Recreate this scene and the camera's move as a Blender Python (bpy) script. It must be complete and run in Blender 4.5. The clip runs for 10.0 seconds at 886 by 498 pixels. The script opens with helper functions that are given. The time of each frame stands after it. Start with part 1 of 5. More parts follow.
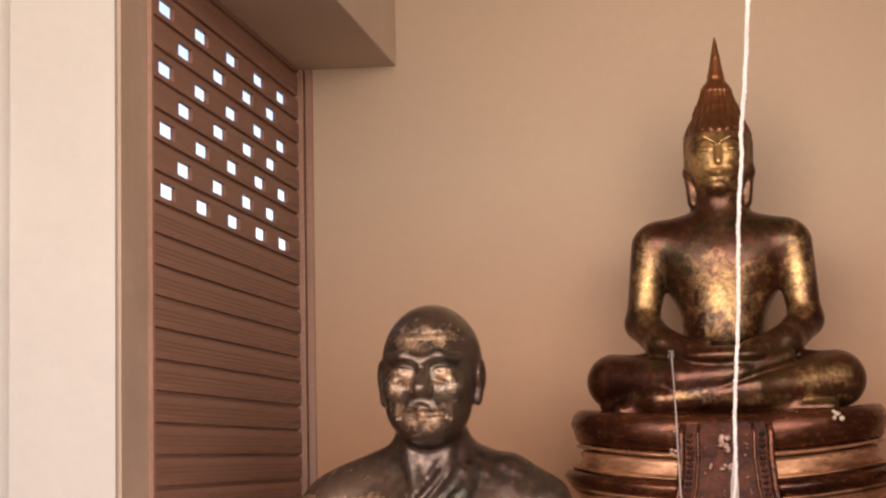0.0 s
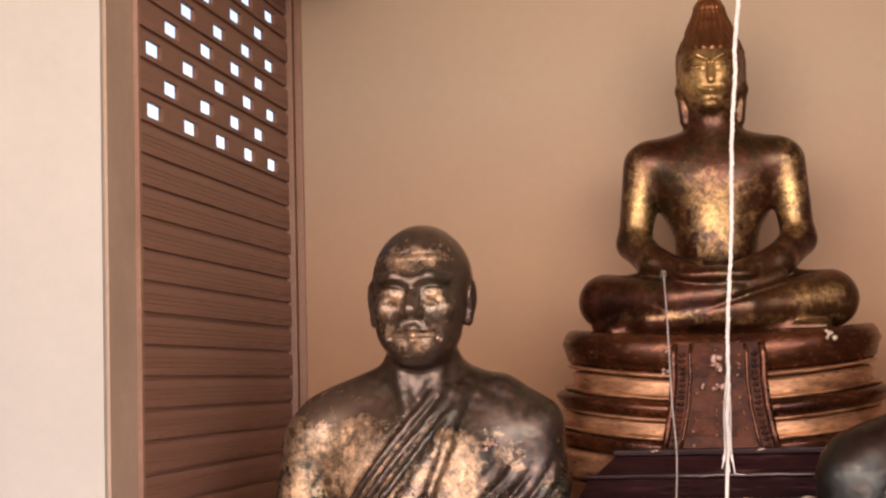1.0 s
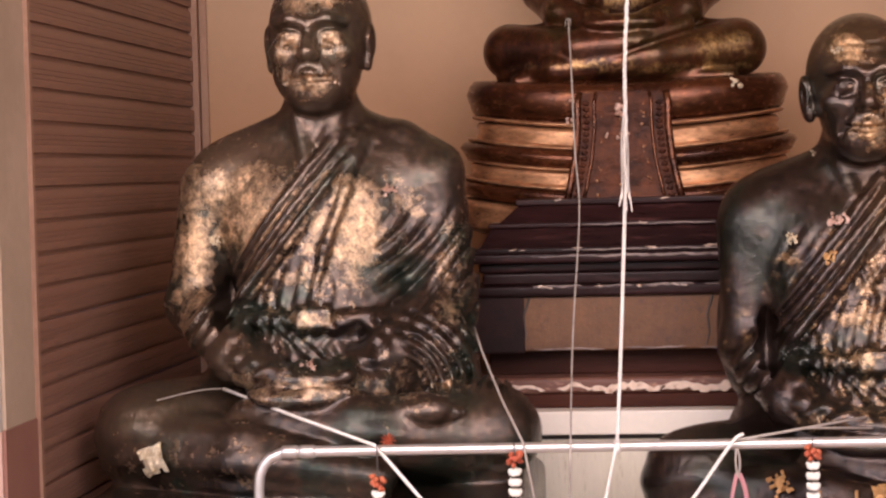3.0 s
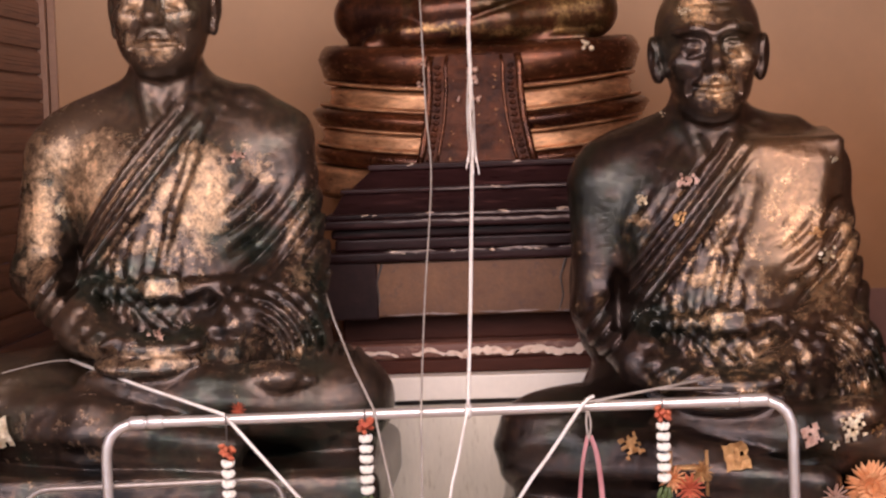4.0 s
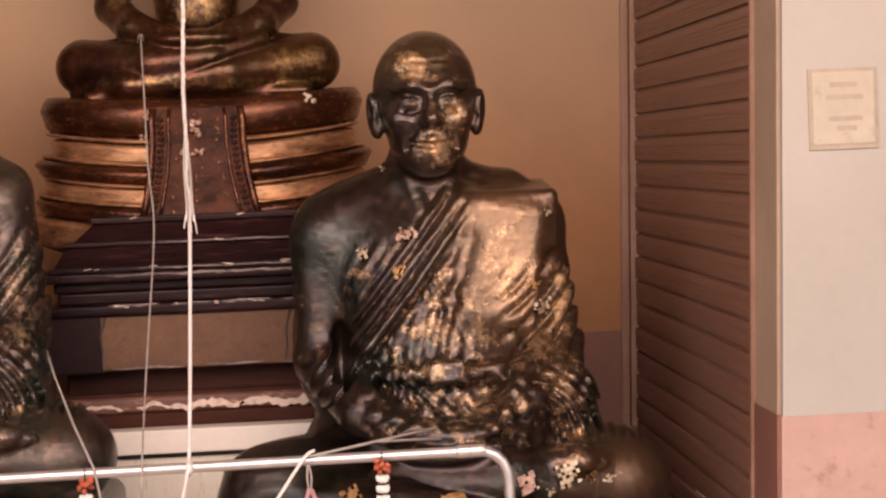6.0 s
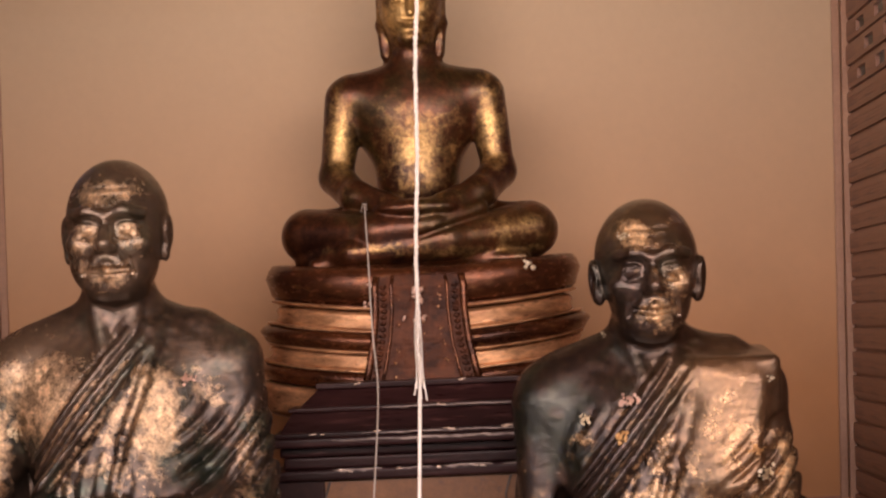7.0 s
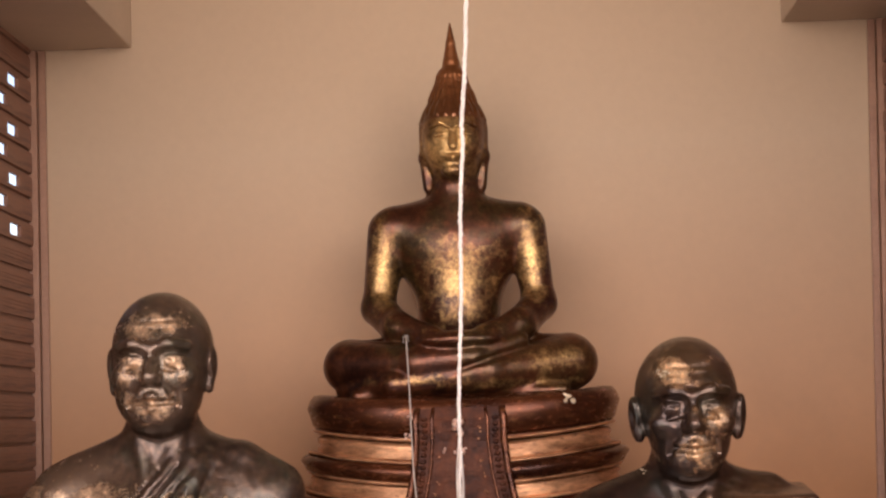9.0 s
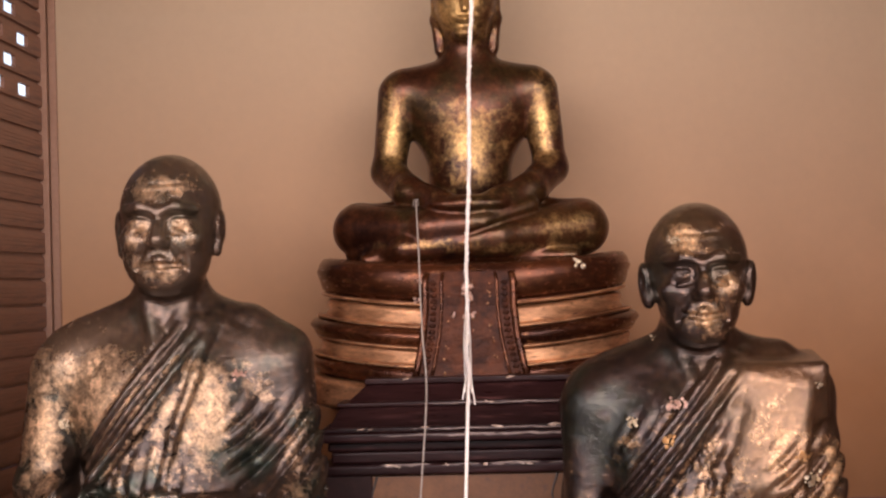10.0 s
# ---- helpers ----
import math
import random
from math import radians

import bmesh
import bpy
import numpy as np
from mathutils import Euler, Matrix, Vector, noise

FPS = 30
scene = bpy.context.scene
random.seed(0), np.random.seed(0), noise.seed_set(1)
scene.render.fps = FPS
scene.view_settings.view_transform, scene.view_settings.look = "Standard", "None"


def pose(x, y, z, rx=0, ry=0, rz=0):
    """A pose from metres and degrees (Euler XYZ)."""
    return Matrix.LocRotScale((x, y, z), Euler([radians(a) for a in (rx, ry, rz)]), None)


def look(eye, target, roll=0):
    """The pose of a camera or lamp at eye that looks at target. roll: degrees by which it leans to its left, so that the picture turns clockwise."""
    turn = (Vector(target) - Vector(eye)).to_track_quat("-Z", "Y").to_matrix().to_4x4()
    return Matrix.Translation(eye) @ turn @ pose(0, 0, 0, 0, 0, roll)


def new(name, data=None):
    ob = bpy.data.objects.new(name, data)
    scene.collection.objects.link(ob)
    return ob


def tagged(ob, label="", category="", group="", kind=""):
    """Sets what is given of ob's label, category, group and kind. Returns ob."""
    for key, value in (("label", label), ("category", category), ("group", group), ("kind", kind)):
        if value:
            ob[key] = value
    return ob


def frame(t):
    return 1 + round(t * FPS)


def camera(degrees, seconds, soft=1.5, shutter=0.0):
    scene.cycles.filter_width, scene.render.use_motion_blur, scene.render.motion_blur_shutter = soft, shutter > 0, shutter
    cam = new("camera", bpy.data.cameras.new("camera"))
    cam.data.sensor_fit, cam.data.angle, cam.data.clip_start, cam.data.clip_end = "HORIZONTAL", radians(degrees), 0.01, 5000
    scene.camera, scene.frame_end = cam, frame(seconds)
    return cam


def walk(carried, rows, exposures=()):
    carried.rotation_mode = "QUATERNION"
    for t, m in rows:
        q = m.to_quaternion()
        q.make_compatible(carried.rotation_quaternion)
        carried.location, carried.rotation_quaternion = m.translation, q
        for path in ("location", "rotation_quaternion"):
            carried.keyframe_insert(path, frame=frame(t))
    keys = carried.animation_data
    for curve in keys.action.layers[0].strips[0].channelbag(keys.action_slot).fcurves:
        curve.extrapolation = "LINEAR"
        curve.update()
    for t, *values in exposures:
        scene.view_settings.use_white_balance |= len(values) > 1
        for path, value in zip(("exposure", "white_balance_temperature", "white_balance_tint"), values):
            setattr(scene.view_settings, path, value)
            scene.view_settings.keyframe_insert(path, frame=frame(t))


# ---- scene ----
cam = camera(25.0, 10.0, soft=2.4)
PATH = [
    (0, (0.058, -3.919, 1.512), (-0.232, -1.951, 1.72), -1.1),
    (0.5, (0.077, -3.909, 1.542), (-0.235, -1.941, 1.711), -1.1),
    (1, (0.055, -3.885, 1.509), (-0.229, -1.91, 1.64), -1.3),
    (1.5, (0.074, -3.85, 1.497), (-0.207, -1.87, 1.525), -1.5),
    (2, (0.057, -3.834, 1.51), (-0.21, -1.852, 1.469), -1.5),
    (3.3, (0.121, -3.793, 1.406), (-0.082, -1.806, 1.312), -1.8),
    (3.5, (0.134, -3.779, 1.407), (-0.056, -1.791, 1.3), -2.1),
    (4, (0.141, -3.78, 1.411), (0.046, -1.785, 1.298), -2.1),
    (4.5, (0.14, -3.79, 1.418), (0.182, -1.794, 1.304), -1.7),
    (5, (0.147, -3.81, 1.431), (0.3, -1.818, 1.331), -2.1),
    (6.3, (0.195, -3.819, 1.462), (0.351, -1.827, 1.37), -2.4),
    (6.5, (0.156, -3.82, 1.455), (0.252, -1.823, 1.401), -2.4),
    (7, (0.129, -3.864, 1.477), (0.104, -1.865, 1.548), -2.5),
    (7.5, (0.127, -3.902, 1.524), (0.076, -1.911, 1.699), -2.9),
    (8, (0.121, -3.944, 1.536), (0.067, -1.96, 1.78), -2.8),
    (8.5, (0.101, -3.938, 1.527), (0.05, -1.954, 1.774), -2.1),
    (9, (0.119, -3.905, 1.531), (0.063, -1.914, 1.709), -1.9),
    (9.5, (0.116, -3.898, 1.519), (0.052, -1.904, 1.657), -1.7),
    (10, (0.132, -3.878, 1.54), (0.055, -1.88, 1.579), -1.5),
]
walk(cam, [(t, look(eye, target, roll)) for t, eye, target, roll in PATH], [(0.0, 1.38, 6950, 24), (2.0, 1.38, 7000, 27), (3.5, 1.25, 6750, 29), (4.5, 1.10, 7050, 31), (5.2, 1.12, 7450, 30), (6.5, 1.14, 7550, 31), (7.2, 1.24, 7450, 29), (8.0, 1.31, 6950, 24), (9.0, 1.31, 6900, 25), (10.0, 1.31, 6850, 27)])

# ---- light ----
world = bpy.data.worlds.new("sky")
scene.world = world
world.use_nodes = True
wn, wl = world.node_tree.nodes, world.node_tree.links
sky = wn.new("ShaderNodeTexSky")
sky.sky_type, sky.sun_disc = "NISHITA", False
sky.sun_elevation, sky.sun_rotation = radians(50), radians(200)
wn["Background"].inputs["Strength"].default_value = 0.12
wl.new(sky.outputs["Color"], wn["Background"].inputs["Color"])

sun = new("sun", bpy.data.lights.new("sun", "SUN"))
sun.data.energy, sun.data.angle, sun.data.color = 0.8, radians(12), (1.0, 0.93, 0.82)
sun.matrix_world = look((-3, -9, 12), (0, 0, 0))

# added lamp that stands in for sky light under an assumed eave
sky_fill = new("sky_fill", bpy.data.lights.new("sky_fill", "AREA"))
sky_fill.data.shape, sky_fill.data.size, sky_fill.data.size_y = "RECTANGLE", 4.6, 1.3
sky_fill.data.energy, sky_fill.data.color = 62.0, (1.0, 0.86, 0.72)
sky_fill.matrix_world = look((0.1, -3.3, 2.65), (0.0, 0.3, 1.3))


# ---- materials ----
def nodes_of(name):
    m = bpy.data.materials.new(name)
    m.use_nodes = True
    return m, m.node_tree.nodes, m.node_tree.links, m.node_tree.nodes["Principled BSDF"]


def ramp(n, stops):
    r = n.new("ShaderNodeValToRGB")
    e = r.color_ramp.elements
    while len(e) < len(stops):
        e.new(0.5)
    for k, (p, c) in enumerate(stops):
        e[k].position, e[k].color = p, (*c, 1) if len(c) == 3 else c
    return r


def noise_tex(n, l, scale, detail=4.0, rough=0.6, stretch=(1, 1, 1)):
    co, mp, t = n.new("ShaderNodeTexCoord"), n.new("ShaderNodeMapping"), n.new("ShaderNodeTexNoise")
    mp.inputs["Scale"].default_value = stretch
    l.new(co.outputs["Object"], mp.inputs["Vector"])
    l.new(mp.outputs["Vector"], t.inputs["Vector"])
    t.inputs["Scale"].default_value, t.inputs["Detail"].default_value, t.inputs["Roughness"].default_value = scale, detail, rough
    return t


def mix(n, l, fac, a, b, mode="MIX"):
    m = n.new("ShaderNodeMix")
    m.data_type, m.blend_type = "RGBA", mode
    for sock, v in ((m.inputs[0], fac), (m.inputs[6], a), (m.inputs[7], b)):
        if isinstance(v, bpy.types.NodeSocket):
            l.new(v, sock)
        else:
            sock.default_value = v if isinstance(v, float) else (*v, 1)
    return m.outputs[2]


def bump(n, l, bsdf, height, strength, distance):
    b = n.new("ShaderNodeBump")
    b.inputs["Strength"].default_value, b.inputs["Distance"].default_value = strength, distance
    l.new(height, b.inputs["Height"])
    l.new(b.outputs["Normal"], bsdf.inputs["Normal"])


def surface(name, c1, c2, rough=0.6, metal=0.0, coarse=3.0, fine=60.0, relief=0.15, depth=0.003, stretch=(1, 1, 1), stain=None, wear=0.12, gloss=0.5, lightened=None):
    """A surface with cloudy variation, fine grain and, if given, stains of one more colour."""
    m, n, l, b = nodes_of(name)
    big, small = noise_tex(n, l, coarse, 5, 0.6, stretch), noise_tex(n, l, fine, 5, 0.7, stretch)
    r = ramp(n, [(0.35, c1), (0.65, c2)])
    l.new(big.outputs["Fac"], r.inputs["Fac"])
    col = r.outputs["Color"]
    if stain:
        spots = noise_tex(n, l, coarse * 4.3, 6, 0.75, stretch)
        sr = ramp(n, [(0.56, (0, 0, 0)), (0.68, (1, 1, 1))])
        l.new(spots.outputs["Fac"], sr.inputs["Fac"])
        col = mix(n, l, sr.outputs["Color"], col, stain)
    # light painted in: the colour turns to a paler tone with height
    if lightened:
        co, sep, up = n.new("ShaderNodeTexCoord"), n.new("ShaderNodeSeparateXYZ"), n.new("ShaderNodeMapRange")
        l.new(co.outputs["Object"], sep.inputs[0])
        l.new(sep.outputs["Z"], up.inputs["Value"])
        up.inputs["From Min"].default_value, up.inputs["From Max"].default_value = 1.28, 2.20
        col = mix(n, l, up.outputs["Result"], col, lightened)
    g = ramp(n, [(0.25, (1 - wear,) * 3), (0.75, (1 + wear,) * 3)])
    l.new(small.outputs["Fac"], g.inputs["Fac"])
    col = mix(n, l, 1.0, col, g.outputs["Color"], "MULTIPLY")
    l.new(col, b.inputs["Base Color"])
    rr = n.new("ShaderNodeMapRange")
    rr.inputs["To Min"].default_value, rr.inputs["To Max"].default_value = max(rough - 0.12, 0.05), min(rough + 0.12, 1)
    l.new(small.outputs["Fac"], rr.inputs["Value"])
    l.new(rr.outputs["Result"], b.inputs["Roughness"])
    b.inputs["Metallic"].default_value, b.inputs["Specular IOR Level"].default_value = metal, gloss
    bump(n, l, b, small.outputs["Fac"], relief, depth)
    return m


def leafed(name, dark, patina, green, gold, rough, grain=34.0, metal=0.75, gold_rough=0.38, relief=0.004, rub=1.0, dull=(0.1, 0.08, 0.06), ragged=1.0, cells=34.0, crinkle=0.7, shine=0.35):
    """Old cast metal with a dark skin, patina and patches of gold leaf where worshippers pressed it on."""
    m, n, l, b = nodes_of(name)
    big, mid, small, fine = noise_tex(n, l, 6, 5, 0.65), noise_tex(n, l, grain, 6, 0.7), noise_tex(n, l, 70, 6, 0.7), noise_tex(n, l, 170, 3, 0.7)
    r = ramp(n, [(0.36, dark), (0.49, patina), (0.60, green), (0.70, dark)])
    l.new(big.outputs["Fac"], r.inputs["Fac"])
    speck = ramp(n, [(0.34, (1 - 0.62 * rub,) * 3), (0.50, (1, 1, 1)), (0.66, (1 + 1.0 * rub, 1 + 0.85 * rub, 1 + 0.65 * rub))])
    l.new(small.outputs["Fac"], speck.inputs["Fac"])
    base = mix(n, l, 1.0, r.outputs["Color"], speck.outputs["Color"], "MULTIPLY")
    at, sheen_and_tone = n.new("ShaderNodeAttribute"), n.new("ShaderNodeAttribute")
    at.attribute_name, sheen_and_tone.attribute_name = "leaf", "sheen_and_tone"
    # second tone: lighter metal, and top-light sheen painted on upward faces
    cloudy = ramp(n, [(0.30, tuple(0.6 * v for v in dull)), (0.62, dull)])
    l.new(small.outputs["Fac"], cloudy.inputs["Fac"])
    base = mix(n, l, sheen_and_tone.outputs["Fac"], base, cloudy.outputs["Color"])

    def plus(a, factor, b):
        m_ = n.new("ShaderNodeMath")
        m_.operation = "MULTIPLY_ADD"
        m_.inputs[1].default_value = factor
        l.new(a, m_.inputs[0])
        if isinstance(b, float):
            m_.inputs[2].default_value = b
        else:
            l.new(b, m_.inputs[2])
        return m_.outputs[0]

    # leaf is pressed on in small squares, each fresher or duller than the next
    squares, warp = n.new("ShaderNodeTexVoronoi"), n.new("ShaderNodeVectorMath")
    squares.distance, squares.inputs["Scale"].default_value = "CHEBYCHEV", cells
    warp.operation = "MULTIPLY_ADD"
    warp.inputs[1].default_value = (0.022, 0.022, 0.022)
    l.new(mid.outputs["Color"], warp.inputs[0])
    l.new(mid.inputs["Vector"].links[0].from_socket, warp.inputs[2])
    l.new(warp.outputs[0], squares.inputs["Vector"])
    one = n.new("ShaderNodeSeparateColor")
    l.new(squares.outputs["Color"], one.inputs["Color"])
    total = plus(mid.outputs["Fac"], 1.2 * ragged, plus(small.outputs["Fac"], 0.8 * ragged, plus(at.outputs["Fac"], 1.0, -1.0 * ragged)))
    total = plus(one.outputs["Red"], 0.20, plus(total, 1.0, -0.08))
    lr = ramp(n, [(0.28, (0, 0, 0)), (0.54, (0.46, 0.46, 0.46)), (0.82, (1, 1, 1))])
    l.new(total, lr.inputs["Fac"])
    tone = ramp(n, [(0.34, tuple(v * 0.22 for v in gold)), (0.49, tuple(v * 0.64 for v in gold)), (0.64, tuple(v * 1.08 for v in gold))])
    l.new(plus(one.outputs["Green"], 0.16, plus(small.outputs["Fac"], 0.45, plus(fine.outputs["Fac"], 0.5, -0.06))), tone.inputs["Fac"])
    l.new(mix(n, l, lr.outputs["Color"], base, tone.outputs["Color"]), b.inputs["Base Color"])
    rr = n.new("ShaderNodeMapRange")
    rr.inputs["To Min"].default_value, rr.inputs["To Max"].default_value = rough, gold_rough
    l.new(lr.outputs["Color"], rr.inputs["Value"])
    l.new(rr.outputs["Result"], b.inputs["Roughness"])
    b.inputs["Metallic"].default_value = metal
    # a rubbed, oily skin that glints on every ridge
    b.inputs["Coat Roughness"].default_value, b.inputs["Coat IOR"].default_value = 0.18, 1.7
    l.new(plus(lr.outputs["Color"], -0.8 * shine, shine), b.inputs["Coat Weight"])
    bump(n, l, b, plus(small.outputs["Fac"], 0.45, mid.outputs["Fac"]), crinkle, relief)
    l.new(b.inputs["Normal"].links[0].from_socket, b.inputs["Coat Normal"])
    return m


# warm bounce low down and paler light above are painted into the tan
WALL = surface("tan_wall_paint", (0.360, 0.160, 0.064), (0.450, 0.210, 0.090), 0.75, coarse=2.3, fine=45, relief=0.08, wear=0.03, lightened=(0.47, 0.358, 0.248))
CREAM = surface("cream_wall_paint", (0.385, 0.362, 0.308), (0.425, 0.398, 0.340), 0.7, coarse=2.0, fine=45, relief=0.08, wear=0.04)
PINK = surface("pink_dado_paint", (0.43, 0.265, 0.210), (0.49, 0.315, 0.25), 0.65, coarse=3.0, fine=40, relief=0.1, stain=(0.34, 0.175, 0.13), wear=0.06)
DADO = surface("brown_dado_paint", (0.22, 0.095, 0.066), (0.27, 0.122, 0.086), 0.6, coarse=2.5, fine=40, relief=0.08, wear=0.06)
JAMB = surface("grey_brown_jamb_paint", (0.36, 0.26, 0.18), (0.44, 0.32, 0.23), 0.7, coarse=3.0, fine=40, relief=0.1, wear=0.08)
SHUTTER = surface("brown_shutter_paint", (0.200, 0.096, 0.064), (0.275, 0.140, 0.093), 0.5, coarse=3.0, fine=60, relief=0.3, depth=0.002, stretch=(1, 0.16, 3.0), stain=(0.125, 0.060, 0.044), wear=0.34)
GUIDE = surface("guide_metal_paint", (0.27, 0.145, 0.095), (0.34, 0.195, 0.130), 0.5, metal=0.1, coarse=6, fine=80, wear=0.18)
HOUSING = surface("housing_paint", (0.50, 0.40, 0.29), (0.57, 0.46, 0.34), 0.6, coarse=2.0, fine=60, wear=0.06)
FLOOR = surface("floor_concrete", (0.17, 0.11, 0.085), (0.23, 0.155, 0.12), 0.55, coarse=1.5, fine=40, relief=0.2, wear=0.1)
CEIL = surface("ceiling_boards", (0.24, 0.16, 0.11), (0.30, 0.20, 0.14), 0.8, coarse=1.5, fine=40, wear=0.05)
GROUND = surface("ground_earth", (0.30, 0.24, 0.17), (0.38, 0.30, 0.21), 0.9, coarse=0.4, fine=9, relief=0.4, wear=0.15)
SLAB = surface("white_slab", (0.72, 0.64, 0.54), (0.78, 0.71, 0.61), 0.45, coarse=4, fine=60, relief=0.08, wear=0.05)
PLINTH = surface("pale_plinth", (0.60, 0.55, 0.44), (0.68, 0.62, 0.51), 0.6, coarse=5, fine=50, relief=0.15, stretch=(3, 3, 0.6), stain=(0.46, 0.40, 0.30), wear=0.07)
LACQUER = surface("dark_lacquer", (0.011, 0.0038, 0.004), (0.026, 0.009, 0.009), 0.30, coarse=8, fine=60, relief=0.3, depth=0.002, stretch=(0.25, 1, 3), stain=(0.060, 0.024, 0.022), wear=0.4, gloss=0.14)
MAUVE = surface("faded_mauve_lacquer", (0.014, 0.006, 0.006), (0.030, 0.013, 0.011), 0.6, coarse=9, fine=60, relief=0.3, stain=(0.03, 0.013, 0.012), wear=0.25, gloss=0.15)
WORN = surface("worn_gilt_panel", (0.095, 0.038, 0.016), (0.155, 0.068, 0.028), 0.5, metal=0.25, coarse=6, fine=70, relief=0.3, depth=0.004, stain=(0.07, 0.032, 0.022), wear=0.25)
REDWOOD = surface("red_brown_lacquer", (0.028, 0.009, 0.006), (0.058, 0.019, 0.012), 0.5, coarse=6, fine=60, relief=0.3, stretch=(0.4, 1, 2), wear=0.2, gloss=0.08)
CHIPPED = surface("chipped_paint", (0.11, 0.042, 0.028), (0.16, 0.065, 0.043), 0.55, coarse=7, fine=50, relief=0.4, stretch=(0.7, 1, 2.5), stain=(0.40, 0.22, 0.15), wear=0.15)
PLASTER = surface("bare_plaster", (0.60, 0.44, 0.34), (0.72, 0.57, 0.46), 0.7, coarse=14, fine=80, relief=0.4, stain=(0.34, 0.18, 0.12), wear=0.15)
PALE_EDGE = surface("pale_lacquer_edge", (0.10, 0.068, 0.062), (0.26, 0.19, 0.165), 0.45, coarse=30, fine=90, relief=0.4, stretch=(0.5, 1, 1), stain=(0.035, 0.016, 0.016), wear=0.3)
TIER = surface("aged_bronze_tier", (0.036, 0.011, 0.006), (0.145, 0.046, 0.018), 0.25, metal=0.6, coarse=9, fine=60, relief=0.4, depth=0.003, stretch=(0.6, 0.6, 1.6), stain=(0.20, 0.085, 0.034), wear=0.5)
GILT = surface("worn_gilt_band", (0.19, 0.080, 0.036), (0.64, 0.34, 0.175), 0.34, metal=0.6, coarse=16, fine=70, relief=0.45, depth=0.0035, stretch=(0.5, 0.5, 1.8), stain=(0.060, 0.022, 0.012), wear=0.5)
PANEL = surface("carved_red_panel", (0.024, 0.007, 0.004), (0.085, 0.025, 0.010), 0.46, metal=0.45, coarse=24, fine=50, relief=0.7, depth=0.006, stain=(0.090, 0.031, 0.013), wear=0.5, gloss=0.3)
STEEL = surface("brushed_steel", (0.66, 0.62, 0.58), (0.76, 0.73, 0.70), 0.34, metal=0.75, coarse=12, fine=50, relief=0.03, depth=0.001, wear=0.06)
DULLSTEEL = surface("dull_steel", (0.30, 0.26, 0.23), (0.42, 0.37, 0.33), 0.42, metal=0.7, coarse=12, fine=120, relief=0.1, wear=0.2)
CORD = surface("white_cotton_cord", (0.74, 0.69, 0.62), (0.86, 0.82, 0.76), 0.9, coarse=30, fine=300, relief=0.5, depth=0.002, wear=0.12)
DULLCORD = surface("greyed_cotton_cord", (0.32, 0.27, 0.23), (0.44, 0.39, 0.34), 0.9, coarse=30, fine=300, relief=0.5, depth=0.002, wear=0.12)
RIBBON = surface("pink_ribbon", (0.42, 0.16, 0.17), (0.52, 0.24, 0.24), 0.5, coarse=20, fine=120, wear=0.1)
JASMINE = surface("white_blossom", (0.78, 0.74, 0.64), (0.86, 0.83, 0.75), 0.6, coarse=30, fine=200, relief=0.3, wear=0.1)
ROSE = surface("red_blossom", (0.42, 0.07, 0.035), (0.58, 0.16, 0.07), 0.6, coarse=40, fine=200, relief=0.4, wear=0.2)
ORANGE = surface("orange_blossom", (0.62, 0.24, 0.09), (0.78, 0.40, 0.19), 0.6, coarse=40, fine=200, relief=0.3, wear=0.2)
LEAFGREEN = surface("green_leaf", (0.06, 0.10, 0.03), (0.10, 0.15, 0.05), 0.5, coarse=40, fine=200, wear=0.2)
STRAW = surface("dry_leaf", (0.24, 0.20, 0.10), (0.36, 0.31, 0.17), 0.6, coarse=40, fine=200, wear=0.2)
FOIL = surface("gold_foil", (0.36, 0.18, 0.07), (0.56, 0.32, 0.13), 0.4, metal=0.6, coarse=40, fine=160, relief=0.6, depth=0.004, stain=(0.55, 0.40, 0.22), wear=0.25)
PALE = surface("pale_gold_foil", (0.60, 0.46, 0.27), (0.82, 0.72, 0.54), 0.36, metal=0.6, coarse=50, fine=160, relief=0.7, depth=0.005, stain=(0.22, 0.16, 0.09), wear=0.3)
BLUSH = surface("rosy_foil", (0.45, 0.25, 0.18), (0.72, 0.50, 0.40), 0.35, metal=0.4, coarse=50, fine=160, relief=0.7, depth=0.005, stain=(0.12, 0.08, 0.05), wear=0.3)
PAPER = surface("faded_paper", (0.44, 0.385, 0.295), (0.50, 0.44, 0.34), 0.8, coarse=8, fine=60, relief=0.1, stain=(0.38, 0.32, 0.24), wear=0.06)
FADED = surface("faded_print", (0.36, 0.30, 0.225), (0.41, 0.345, 0.26), 0.8, coarse=20, fine=90, wear=0.1)
THREAD = surface("dark_thread", (0.05, 0.04, 0.035), (0.09, 0.07, 0.06), 0.8, coarse=20, fine=200)
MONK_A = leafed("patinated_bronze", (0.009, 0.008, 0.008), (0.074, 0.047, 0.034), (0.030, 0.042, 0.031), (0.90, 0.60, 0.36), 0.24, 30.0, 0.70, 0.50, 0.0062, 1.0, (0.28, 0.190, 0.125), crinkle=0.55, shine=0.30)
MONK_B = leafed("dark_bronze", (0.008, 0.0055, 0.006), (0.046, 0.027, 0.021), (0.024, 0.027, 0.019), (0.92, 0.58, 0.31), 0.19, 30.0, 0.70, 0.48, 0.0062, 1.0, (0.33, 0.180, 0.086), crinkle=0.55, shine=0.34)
GOLDEN = leafed("gilded_bronze", (0.030, 0.010, 0.006), (0.085, 0.029, 0.013), (0.060, 0.036, 0.014), (0.58, 0.36, 0.14), 0.32, 26.0, 0.7, 0.38, 0.003, 0.6, (0.30, 0.115, 0.042), ragged=0.78, cells=26.0, crinkle=0.5, shine=0.1)


